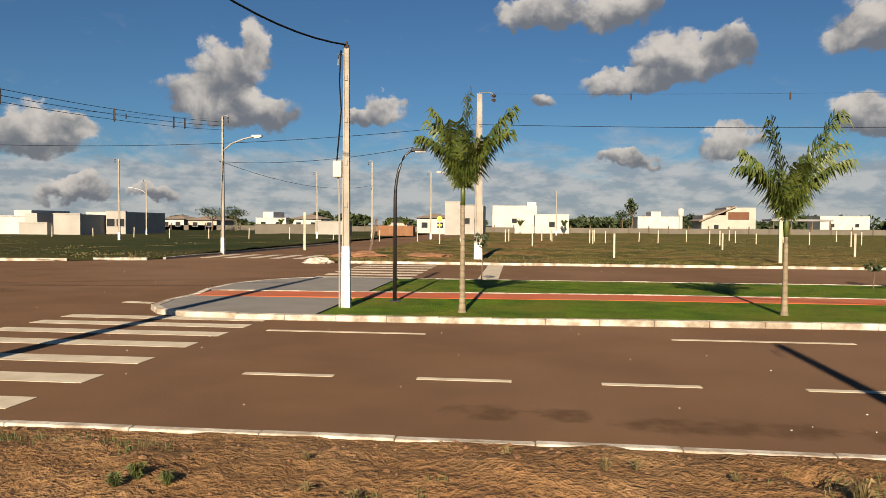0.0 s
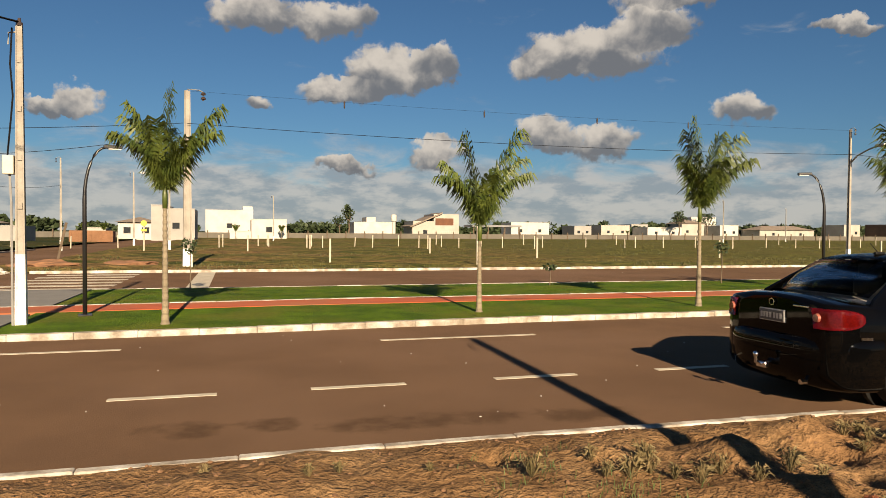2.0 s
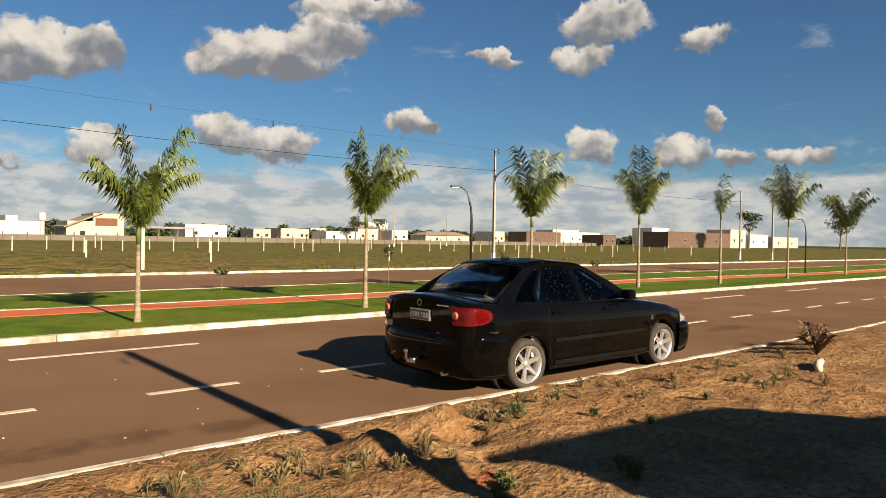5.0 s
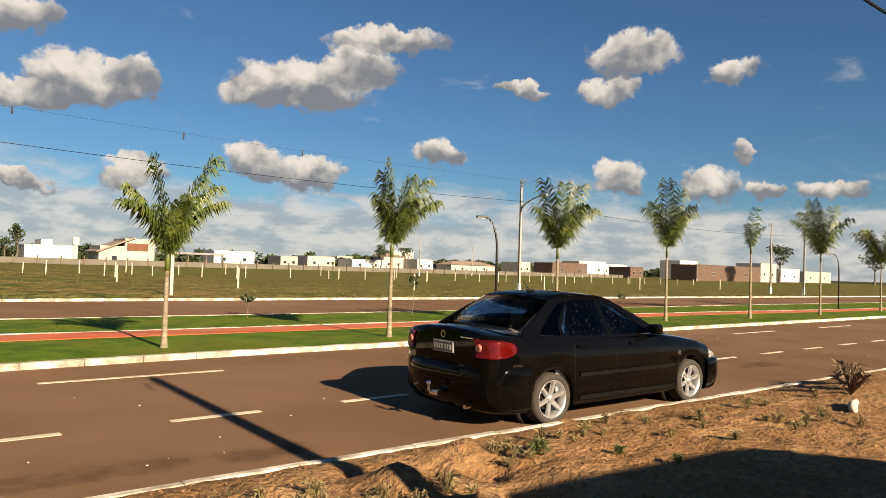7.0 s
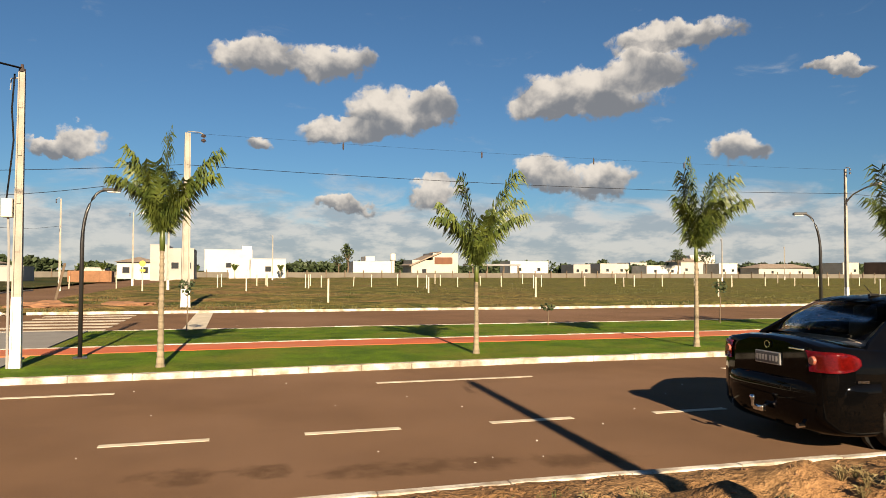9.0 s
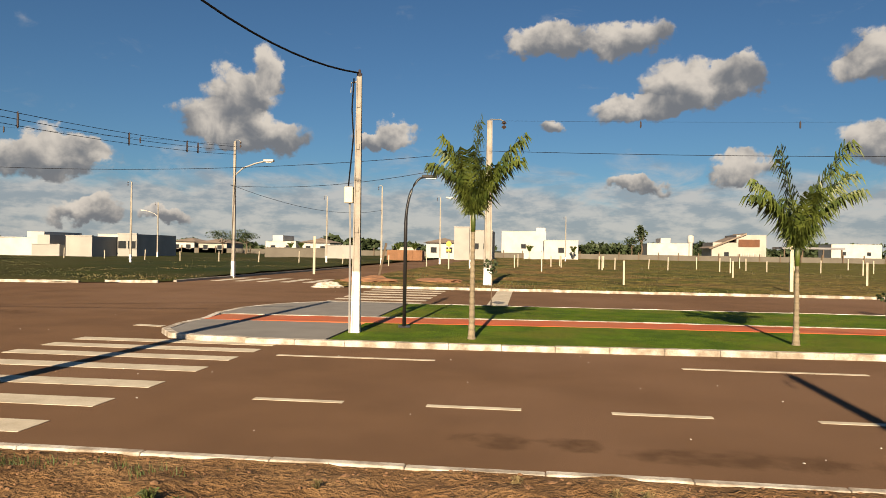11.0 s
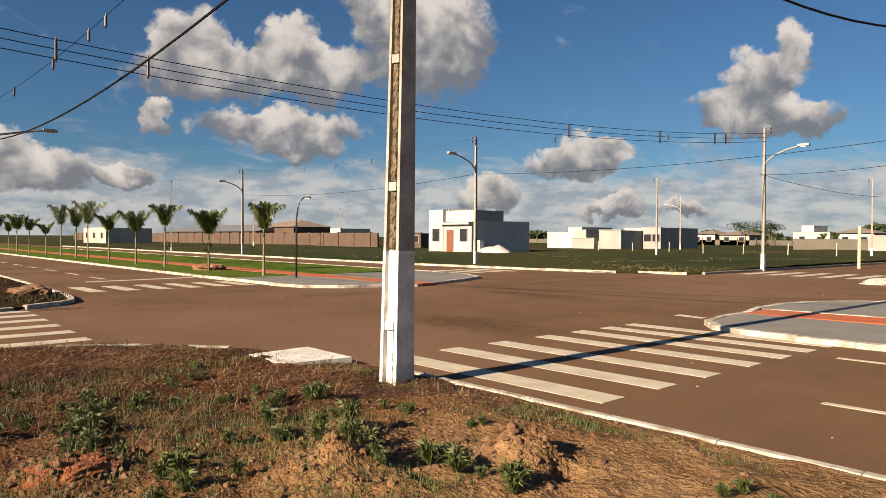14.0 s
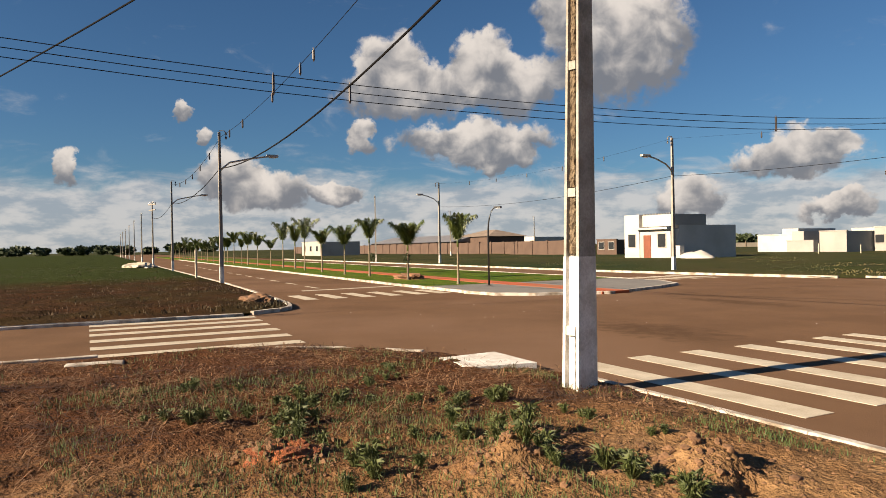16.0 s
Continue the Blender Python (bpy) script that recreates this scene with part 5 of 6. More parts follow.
M_ORANGE = surface("orange_earth", (0.2175, 0.1087, 0.05625), (0.165, 0.0825, 0.04125), 1.2, 8, 0.95, 0.6, fine_amount=0.25)


def house(x0, x1, y, h, wall, label, depth=9.0, windows=0, door=False, roof="flat", second=None, z=0.0, group="houses beyond the plots"):
    """A house with its front on the line y; second: an extra block (x0, x1, height) set a little back."""
    p = thing("house", ((x0 + x1) / 2, y, z), 0, label, "house", group)
    w = (x1 - x0) / 2
    part("wall", box(-w, w, 0, depth, -0.3, h), wall, p)
    if roof == "flat":
        part("parapet_cap", box(-w - 0.06, w + 0.06, -0.06, 0.22, h, h + 0.1), wall, p)
    else:
        bm = bmesh.new()
        e = 0.5
        base = [bm.verts.new(c) for c in ((-w - e, -e, h), (w + e, -e, h), (w + e, depth + e, h), (-w - e, depth + e, h))]
        rise = h + 0.28 * min(w, depth / 2) * 2 * 0.6
        r = max(0.0, w - depth / 2)
        top = [bm.verts.new((-r, depth / 2, rise)), bm.verts.new((r + 0.01, depth / 2, rise))]
        bm.faces.new(base[::-1])
        bm.faces.new((base[0], base[1], top[1], top[0]))
        bm.faces.new((base[2], base[3], top[0], top[1]))
        bm.faces.new((base[1], base[2], top[1]))
        bm.faces.new((base[3], base[0], top[0]))
        part("roof", bm, M_TILE, p, "hipped tile roof")
    if second:
        part("upper_block", box(second[0] - (x0 + x1) / 2, second[1] - (x0 + x1) / 2, 0.6, depth - 1, h + 0.1, second[2]), wall, p)
    for k in range(windows):
        c = -w + 2 * w * (k + 0.5) / windows
        fr = part("window", box(c - 0.6, c + 0.6, -0.05, 0.05, h * 0.36, h * 0.36 + 1.1), M_GREYWALL, p)
        part("pane", box(c - 0.52, c + 0.52, -0.07, -0.045, h * 0.36 + 0.08, h * 0.36 + 1.02), M_PANE, fr)
    if door:
        part("door", box(-0.5, 0.5, -0.06, 0.02, 0, 2.05), M_DOOR, p)
    return p


# The white house with the raw parapet, on the corner plot.
wh = thing("house", (-53.5, 47.0, 0.1), 0, "small white house with raised parapet, dark windows and brown door", "house", "houses beyond the plots")
part("wall", box(0, 6.0, 1.2, 8.6, -0.3, 3.1), M_WHITE, wh, "plain white side wall")
part("front_wall", box(0, 5.98, 0.2, 1.22, -0.3, 2.75), M_WHITE, wh, "white front wall")
part("tower_wall", box(-0.02, 2.05, 0.1, 1.6, -0.3, 4.2), M_WHITE, wh, "tall white front pier")
part("parapet", box(2.05, 6.05, 0.5, 0.75, 3.0, 4.1), M_WHITE, wh, "white parapet")
part("side_parapet", box(5.85, 6.06, 0.76, 4.6, 3.1, 4.1), M_GREYWALL, wh)
part("canopy", box(1.9, 6.0, -0.25, 0.45, 2.72, 2.92), M_WHITE, wh)
for k in range(20):
    part("starter_bar", box(2.12 + 0.2 * k, 2.18 + 0.2 * k, 0.56, 0.66, 4.1, 4.24), M_GREYWALL, wh)
for x in (0.55, 4.4):
    f = part("window", box(x, x + 1.05, 0.05 if x < 1 else 0.14, 0.25, 1.05, 2.35), M_GREYWALL, wh)
    part("pane", box(x + 0.06, x + 0.99, 0.01 if x < 1 else 0.1, 0.16, 1.11, 2.29), M_PANE, f)
part("door", box(2.6, 3.5, 0.14, 0.24, 0, 2.2), M_DOOR, wh, "brown front door")
part("door", box(2.15, 2.55, 0.15, 0.24, 0, 2.2), M_CREAMWALL, wh)
part("meter_cabinet", box(6.4, 7.3, 0.0, 0.5, -0.2, 1.2), M_WHITE, wh, "white meter cabinet")
heap = bmesh.new()
bmesh.ops.create_icosphere(heap, subdivisions=3, radius=1.0)
for v in heap.verts:
    v.co = Vector((v.co.x * 1.9, v.co.y * 1.0, max(-0.1, v.co.z * 0.7) * (1 + 0.4 * wob(v.co.x, v.co.y, 0.5))))
sand = link_mesh("sand_heap", heap, M_WHITE, smooth=True)
sand.matrix_basis = pose(-44.8, 47.5, 0.1)
tagged(sand, "pale heap of building sand on the grass", "sand heap")

house(-64.8, -59.0, 80, 2.3, M_WHITE, "pale low house behind the green plot", second=(-61.5, -59.2, 3.1))
house(-58.9, -55.3, 78, 1.5, M_GREYWALL, "dark grey yard wall and annex", depth=5, second=(-58.6, -57.0, 2.7))
house(-55.2, -51.8, 79, 2.6, M_GREYWALL, "plain grey side of a house", depth=10)
house(-90.7, -85.0, 140, 3.8, M_WHITE, "white modern house with dark openings", windows=3)
house(-84.9, -80.0, 143, 3.4, M_GREYWALL, "grey modern annex with dark windows", windows=2)
house(-79.5, -74.0, 150, 2.6, M_WHITE, "white single-storey house behind the fence", windows=2, roof="hip")
house(-73.0, -66.4, 150, 2.4, M_CREAMWALL, "cream single-storey house with tile roof", windows=2, roof="hip")
house(-57.4, -50.5, 150, 2.9, M_WHITE, "white single-storey house behind the fence", windows=2, second=(-56.0, -53.6, 4.3))
house(-50.0, -43.3, 152, 2.8, M_WHITE, "white single-storey house with tile roof", windows=2, roof="hip")
house(-38.3, -28.9, 100, 1.5, M_BLOCKWALL, "long unpainted block yard wall", depth=0.3)
house(-28.6, -24.5, 98, 2.0, M_GREYWALL, "dark grey low shed beside the block wall", depth=5)
house(-24.0, -20.5, 130, 1.9, M_CREAMWALL, "low cream shed behind the street", depth=5)
house(-17.9, -12.3, 125, 2.9, M_WHITE, "white house with hipped tile roof", windows=2, roof="hip")
house(-11.8, -9.3, 115, 5.4, M_GREYWALL, "tall grey block of a two-storey house", depth=9)
house(-9.25, -5.6, 116, 4.9, M_GREYWALL, "grey two-storey house with flat roof", depth=9, windows=2)
house(-5.5, 4.1, 155, 5.9, M_WHITE, "broad white two-storey house", windows=1, second=(2.0, 4.0, 6.8))
house(3.3, 9.6, 134, 3.7, M_WHITE, "bright white box-shaped house behind the plots", windows=1)
house(-0.5, 3.2, 134, 1.5, M_WHITE, "white garden wall beside the house", depth=1)
house(31.4, 41.9, 190, 4.2, M_WHITE, "white flat-roofed house behind the fence", second=(34.9, 37.4, 5.6))
house(85.2, 98.5, 210, 4.9, M_WHITE, "long white flat-roofed house", windows=2)
# The cream two-storey house with the slanted roof.
sl = thing("house", (40.2, 160, 0), 0, "cream two-storey house with slanted roof and terracotta panel", "house", "houses beyond the plots")
part("wall", prism([(0, 0), (11.4, 0), (11.4, 9), (0, 9)], -0.3, 2.8), M_CREAMWALL, sl)
part("upper_wall", box(5.2, 11.4, 0.02, 9, 2.8, 5.9), M_CREAMWALL, sl)
bm = bmesh.new()
for y in (-0.5, 9.4):
    for c in ((-0.6, y, 2.7), (7.2, y, 6.0), (7.2, y, 6.3), (-0.6, y, 3.0)):
        bm.verts.new(c)
bm.verts.ensure_lookup_table()
for f in ((0, 1, 2, 3), (7, 6, 5, 4), (0, 4, 5, 1), (1, 5, 6, 2), (2, 6, 7, 3), (3, 7, 4, 0)):
    bm.faces.new([bm.verts[i] for i in f])
part("roof", bm, M_TILE, sl, "slanted tile roof")
bm = bmesh.new()
add_prism(bm, [(0.2, -0.02), (5.2, -0.02), (5.2, 9), (0.2, 9)], 2.8, 4.2)
part("gable_wall", bm, M_CREAMWALL, sl)
part("facade_panel", box(5.6, 10.0, -0.12, 0.0, 3.3, 4.9), M_TERRACOTTA, sl, "terracotta panel")
part("window", box(2.6, 3.6, -0.08, 0.0, 1.2, 2.1), M_PANE, sl)
for k in range(12):
    part("gate_bar", box(5.4 + 0.5 * k, 5.5 + 0.5 * k, -1.0, -0.9, 0, 1.9), M_WHITE, sl)

for x0, x1, y, h, m, lab, rf in ((117.8, 124.6, 230, 4.2, M_GREYWALL, "grey flat-roofed house", "flat"), (128.6, 140.3, 230, 4.6, M_CREAMWALL, "cream flat-roofed house", "flat"), (147.2, 154.4, 240, 5.2, M_GREYWALL, "grey house with pale roof edge", "flat"),
                            (141.5, 155.6, 220, 3.9, M_WHITE, "long white house", "flat"), (162.7, 172.5, 230, 5.6, M_CREAMWALL, "cream house with tile roof", "hip"), (174.0, 185.5, 240, 8.3, M_WHITE, "white two-storey house", "flat"),
                            (179.8, 188.2, 230, 5.0, M_WHITE, "white single-storey house behind the fence", "flat"), (189.6, 214.7, 220, 3.3, M_CREAMWALL, "wide cream house with tile roof", "hip"), (208.5, 215.7, 200, 5.2, M_CREAMWALL, "cream house", "flat"),
                            (218.0, 240.2, 190, 5.4, M_BRICKWALL, "dark unfinished house", "flat"), (247.1, 266.0, 200, 6.8, M_WHITE, "white two-storey houses", "flat"), (267.0, 288.0, 204, 6.0, M_WHITE, "white terraced house", "flat"),
                            (279.2, 293.9, 170, 8.4, M_WHITE, "tall white house", "flat"), (224.2, 270.6, 130, 5.7, M_BRICKWALL, "long raw brick hall", "flat"), (270.8, 284.0, 130, 7.4, M_CREAMWALL, "pale unfinished two-storey house", "flat"),
                            (228.4, 237.0, 160, 4.4, M_BRICKWALL, "raw brick house", "flat"), (330.4, 352.0, 150, 6.4, M_WHITE, "white house", "flat"), (356.0, 389.0, 150, 5.6, M_GREYWALL, "grey hall", "flat"),
                            (-161.0, -181.0, 110, 3.8, M_WHITE, "white house behind the brick wall", "flat"), (-76.0, -72.0, 62, 2.1, M_BRICKWALL, "raw brick house", "flat"), (-51.6, -49.0, 84, 3.0, M_GREYWALL, "grey plain house", "flat")):
    house(min(x0, x1), max(x0, x1), y, h, m, lab + " beyond the far grassy plots", depth=10, windows=2 if h < 8 else 3, roof=rf)

wall = thing("yard_wall", (0, 0, 0), 0, "long brown unfinished brick yard wall", "wall", "")
part("wall_panel", box(-225, -79, 60, 60.25, -0.3, 2.15), M_BRICKWALL, wall)
for k in range(37):
    part("wall_pier", box(-224.9 + 4.0 * k, -224.55 + 4.0 * k, 59.9, 60.3, -0.3, 2.25), M_BRICKWALL, wall)
shed = thing("warehouse", (-162, 72, 0), 0, "long low warehouse with grey sheet roof", "warehouse")
part("wall", box(-25, 25, 0, 14, -0.3, 2.6), M_BRICKWALL, shed)
bm = bmesh.new()
for x in (-25.5, 25.5):
    for c in ((x, -0.5, 2.6), (x, 7, 4.3), (x, 14.5, 2.6)):
        bm.verts.new(c)
bm.verts.ensure_lookup_table()
for f in ((0, 1, 4, 3), (1, 2, 5, 4), (0, 2, 1), (3, 4, 5), (0, 3, 5, 2)):
    bm.faces.new([bm.verts[i] for i in f])
part("roof", bm, M_SHEET, shed, "grey sheet roof")
house(-144.0, -131.0, 40, 2.9, M_CREAMWALL, "pale low house beside the road", depth=8, windows=3)
house(-142.0, -128.5, 76, 3.6, M_BRICKWALL, "raw brick house with tile roof", depth=9, roof="hip")

# Water tank on its white tower.
tank = thing("water_tank", (43.5, 195, 0), 0, "white water tank on a tower", "water tank")
part("tower", tube([(0, 0, 0), (0, 0, 4.5)], 0.5, 10), M_WHITE, tank)
part("tank_body", tube([(0, 0, 4.5), (0, 0, 4.6), (0, 0, 6.4), (0, 0, 6.6)], [0.6, 0.8, 0.8, 0.3], 14), M_WHITE, tank)

# Radio mast and far poles.
for x, y in ((-33.2, 56.1), (-45.5, 82.7), (-20.4, 70.7), (-12.2, 59.1), (-8.7, 71.4), (-4.5, 58.3), (6.0, 110.0), (75.0, 95.0), (110.0, 120.0), (150.0, 120.0), (190.0, 110.0), (-94.0, 48.9), (-110.0, 75.0)):
    street_pole((x, y, 0.05), 190, arm=(x + y) % 2 > 1, height=6.9)
street_pole((-69.0, 27.0, 0.05), 160, arm=False, cross=True, label="street pole with two crossarms and brown insulators")
street_pole((69.0, 26.0 + 6, 0.05), 160, arm=False)


def marker_post(place, h, lean=0.0, w=0.085, label="pale concrete boundary post in the grass", mat=None):
    ob = link_mesh("boundary_post", add_box(bmesh.new(), -w / 2, w / 2, -w / 2, w / 2, -0.1, h, 0.012), mat or M_POST)
    ob.matrix_basis = pose(*place, 0, lean, random.uniform(0, 90))
    return tagged(ob, label, "post", "boundary posts")


for x, y, h in ((4.5, 32.3, 1.15), (16.8, 36.9, 1.2), (28.4, 36.1, 1.1), (43.0, 38.0, 1.1), (59.0, 40.0, 1.2), (76.0, 41.0, 1.2), (6.0, 58.4, 1.2), (16.1, 57.9, 1.2), (26.0, 58.0, 1.2), (36.5, 58.5, 1.2), (47.0, 58.0, 1.2), (58.0, 58.5, 1.2),
                (70.0, 58.5, 1.2), (84.0, 59.0, 1.2), (1.2, 50.0, 1.2), (13.0, 46.0, 1.1), (2.5, 70.0, 1.1), (3.4, 71.0, 1.1), (22.0, 76.0, 1.2), (33.0, 77.0, 1.2), (45.0, 76.5, 1.2), (57.0, 77.0, 1.2), (70.0, 77.5, 1.2), (86.0, 77.0, 1.2), (100.0, 78.0, 1.2)):
    marker_post((x, y, 0.1), h)
for k in range(26):
    marker_post((-1.0 + 4.3 * k + random.uniform(-0.3, 0.3), 62.5 + random.uniform(-0.3, 0.3), 0.05), random.uniform(1.0, 1.25), random.uniform(-3, 3), 0.075)
for k in range(18):
    marker_post((-46.0 + 4.1 * k + random.uniform(-0.3, 0.3), 66.0 + random.uniform(-0.3, 0.3), 0.05), random.uniform(1.0, 1.25), random.uniform(-3, 3), 0.075)
marker_post((10.6, 29.4, 0.1), 2.2, 0, 0.13, "tall pale concrete post behind the kerb")
marker_post((-12.7, 41.7, 0.1), 2.2, 0, 0.13, "pale concrete post at the street corner")
marker_post((-8.7, 42.0, 0.1), 1.9, 12, 0.12, "leaning grey wooden stake by the street", M_WOOD)
marker_post((-38.7, 5.0, 0.05), 1.6, 0, 0.1, "thin pale post beside the kerb")
marker_post((6.1, 57.0, 0.1), 1.2)
sign = thing("road_sign", (-5.6, 52.0, 0.05), 0, "small round yellow road sign on a pale post", "road sign")
part("post", tube([(0, 0, 0), (0, 0, 2.2)], 0.05, 8), M_POST, sign)
part("disc", tube([(0, -0.06, 2.0), (0, -0.09, 2.0)], 0.2, 20), M_YELLOW, sign)
part("board", box(-0.18, 0.18, -0.09, -0.06, 1.45, 1.6), M_YELLOW, sign)
pal = thing("skip", (-16.0, 92.0, 0.0), 0, "orange builder's skip on the far plot", "skip")
part("tub", box(-2.4, 2.4, 0, 2, 0.1, 1.5, 0.1), M_ORANGE, pal)
for k in range(5):
    part("rib", box(-2.2 + 1.05 * k, -2.05 + 1.05 * k, -0.06, 0.02, 0.2, 1.45), M_ORANGE, pal)

fence = thing("field_fence", (0, 150, 0), 0, "long grey block fence with dark leaning posts", "fence")
part("fence_wall", box(-130, 210, 0, 0.15, -0.3, 1.25), M_BLOCKWALL, fence)
for k in range(85):
    part("fence_post", box(-129 + 4.0 * k, -128.8 + 4.0 * k, -0.2, -0.02, -0.2, 1.75), M_WOOD, fence)

# Shelter with a dark roof beside the slanted house.
sh = thing("shelter", (57.5, 150, 0), 0, "open shelter with dark sheet roof", "shelter")
part("roof", box(-6, 6, 0, 6, 2.9, 3.3), M_SHEET, sh)
for x in (-5.5, -2, 2, 5.5):
    part("shelter_post", box(x - 0.12, x + 0.12, 0.2, 0.4, -0.1, 2.9), M_WOOD, sh)

# Plain gabled wall behind the verge, towards the sun; unseen, outlined to cast shade.
bm = bmesh.new()
outline = [(3.8, -0.3), (12.0, -0.3), (12.0, 1.2), (8.2, 2.2), (6.25, 3.2), (5.9, 3.25), (3.8, 3.35)]
lo = [bm.verts.new((x, -4.2, z)) for x, z in outline]
hi = [bm.verts.new((x, -4.0, z)) for x, z in outline]
bm.faces.new(lo)
bm.faces.new(hi[::-1])
for i in range(len(outline)):
    bm.faces.new((lo[i], hi[i], hi[(i + 1) % len(outline)], lo[(i + 1) % len(outline)]))
bmesh.ops.recalc_face_normals(bm, faces=bm.faces)
tagged(link_mesh("shade_wall_behind", bm, M_BLOCKWALL), "plain unseen gable wall added behind the verge to shade it", "wall", kind="structure")


# ---- trees, grass and clutter ----
M_LEAF = surface("tree_leaf", (0.0315, 0.049, 0.0154), (0.021, 0.035, 0.0112), 0.5, 8, 0.7, 0.0, fine_amount=0.3)
M_GRASS = surface("grass_blade", (0.063, 0.0945, 0.0216), (0.0405, 0.0702, 0.0144), 3.0, 20, 0.7, 0.0, fine_amount=0.2)
M_STRAW = surface("dry_straw", (0.1968, 0.1066, 0.0492), (0.03444, 0.01312, 0.00574), 1.6, 20, 0.8, 0.0, fine_amount=0.4, spread=0.25)
M_CLOD = surface("earth_clod", (0.18, 0.09896, 0.051), (0.126, 0.066, 0.033), 3.0, 18, 0.95, 0.5, fine_amount=0.3)
M_DRYGRASS = surface("field_grass", (0.0682, 0.06355, 0.01705), (0.03488, 0.04495, 0.0093), 0.3, 8, 0.8, 0.0, fine_amount=0.3, third=(0.08913, 0.062, 0.02325), third_scale=0.08)

M_REDEARTH = surface("orange_red_earth", (0.30, 0.095, 0.032), (0.19, 0.055, 0.02), 9, 50, 0.95, 0.9, fine_amount=0.35, bump_scale=0.03)
M_VERGEGRASS = surface("verge_grass", (0.05652, 0.03046, 0.01376), (0.0344, 0.02212, 0.008848), 0.4, 8, 0.85, 0.0, fine_amount=0.25, third=(0.03686, 0.03194, 0.009832), third_scale=0.1)


def mesh_from(name, verts, faces, material, label, category, kind="stuff"):
    me = bpy.data.meshes.new(name)
    me.from_pydata(verts, [], faces)
    me.materials.append(material)
    return tagged(new(name, me), label, category, kind=kind)


def leaf_cloud(rng, verts, faces, centre, size, count, leaf):
    for _ in range(count):
        while True:
            d = Vector((rng.uniform(-1, 1), rng.uniform(-1, 1), rng.uniform(-1, 1)))
            if 0.25 < d.length < 1:
                break
        p = Vector((centre[0] + d.x * size[0], centre[1] + d.y * size[1], centre[2] + d.z * size[2]))
        a = Vector((rng.uniform(-1, 1), rng.uniform(-1, 1), rng.uniform(-1, 1))).normalized() * leaf
        b = a.cross(Vector((rng.uniform(-1, 1), rng.uniform(-1, 1), 1))).normalized() * leaf * 0.7
        n = len(verts)
        verts += [tuple(p - a), tuple(p + b), tuple(p + a), tuple(p - b)]
        faces.append((n, n + 1, n + 2, n + 3))


def far_woods(name, points, label, leaf=0.9, count=130, seed=3):
    rng = random.Random(seed)
    verts, faces = [], []
    for x, y, h, w in points:
        for _ in range(3):
            leaf_cloud(rng, verts, faces, (x + rng.uniform(-w, w) * 0.6, y + rng.uniform(-2, 2), h * rng.uniform(0.4, 0.62)), (w * rng.uniform(0.5, 0.9), w * 0.5, h * rng.uniform(0.28, 0.45)), count, leaf)
        n = len(verts)
        verts += [(x - 0.2, y, 0), (x + 0.2, y, 0), (x + 0.1, y, h * 0.6), (x - 0.1, y, h * 0.6)]
        faces.append((n, n + 1, n + 2, n + 3))
    return mesh_from(name, verts, faces, M_LEAF, label, "trees")


rng = random.Random(8)
far_woods("far_woods", [(x + rng.uniform(-3, 3), 245 + rng.uniform(-12, 20), rng.uniform(3.5, 7.0), rng.uniform(4, 7)) for x in steps((0, 420, 6.0))], "dark green tree line behind the houses")
far_woods("far_woods", [(x + rng.uniform(-4, 4), 175 + rng.uniform(-5, 20), rng.uniform(2.5, 5.0), rng.uniform(3, 6)) for x in steps((-150, -10, 9.0))], "dark green trees among the houses", seed=4)
far_woods("far_woods", [(-420 + rng.uniform(-20, 20), y + rng.uniform(-4, 4), rng.uniform(4.0, 6.5), rng.uniform(6, 10)) for y in steps((-330, 60, 9.0))], "dark tree line at the edge of the field", 1.1, seed=5)


def tree(place, h, w, seed, label):
    r = random.Random(seed)
    p = thing("tree", place, 0, label, "tree", "trees among the houses")
    bm = tube([(0, 0, -0.1), (0.05 * h, 0, h * 0.3), (0.02 * h, 0, h * 0.6)], [0.035 * h, 0.025 * h, 0.015 * h], 8)
    for k in range(5):
        a = k * 1.3
        add_tube(bm, [(0.03 * h, 0, h * 0.45), (math.cos(a) * w * 0.5, math.sin(a) * w * 0.5, h * 0.75)], [0.013 * h, 0.004 * h], 6)
    part("trunk", bm, M_WOOD, p)
    verts, faces = [], []
    for k in range(9):
        a = k * 2.4
        leaf_cloud(r, verts, faces, (math.cos(a) * w * 0.55 * r.random(), math.sin(a) * w * 0.55 * r.random(), h * r.uniform(0.6, 0.95)), (w * 0.4, w * 0.4, h * 0.13), 55, h * 0.035)
    me = bpy.data.meshes.new("crown")
    me.from_pydata(verts, [], faces)
    me.materials.append(M_LEAF)
    new("crown", me).parent = p
    return p


tree((247.0, 112.0, 0), 13.0, 5.5, 1, "spreading dark tree on the far plots")
tree((175.0, 232.0, 0), 9.5, 5.0, 2, "round dark tree between the houses")
tree((150.0, 214.0, 0), 9.5, 4.0, 3, "round dark tree between the houses")
tree((30.0, 192.0, 0), 8.5, 2.0, 4, "narrow dark conifer beside the white house")
tree((27.5, 192.0, 0), 6.0, 3.5, 5, "dark bushy tree beside the white house")
tree((-63.0, 140.0, 0), 5.0, 5.0, 6, "broad dark tree between the houses")
tree((-57.0, 138.0, 0), 5.0, 4.0, 7, "broad dark tree between the houses")
tree((330.0, 110.0, 0), 13.0, 7.0, 8, "spreading dark tree on the far plots")
for x, y in ((0.5, 128), (8.5, 131), (-22.0, 120), (-19.0, 119), (137, 226), (-46, 140), (-48.5, 141)):
    copy_thing(west[1], pose(x, y, 0, 0, 0, x * 40) @ Matrix.Scale(1.0, 4))


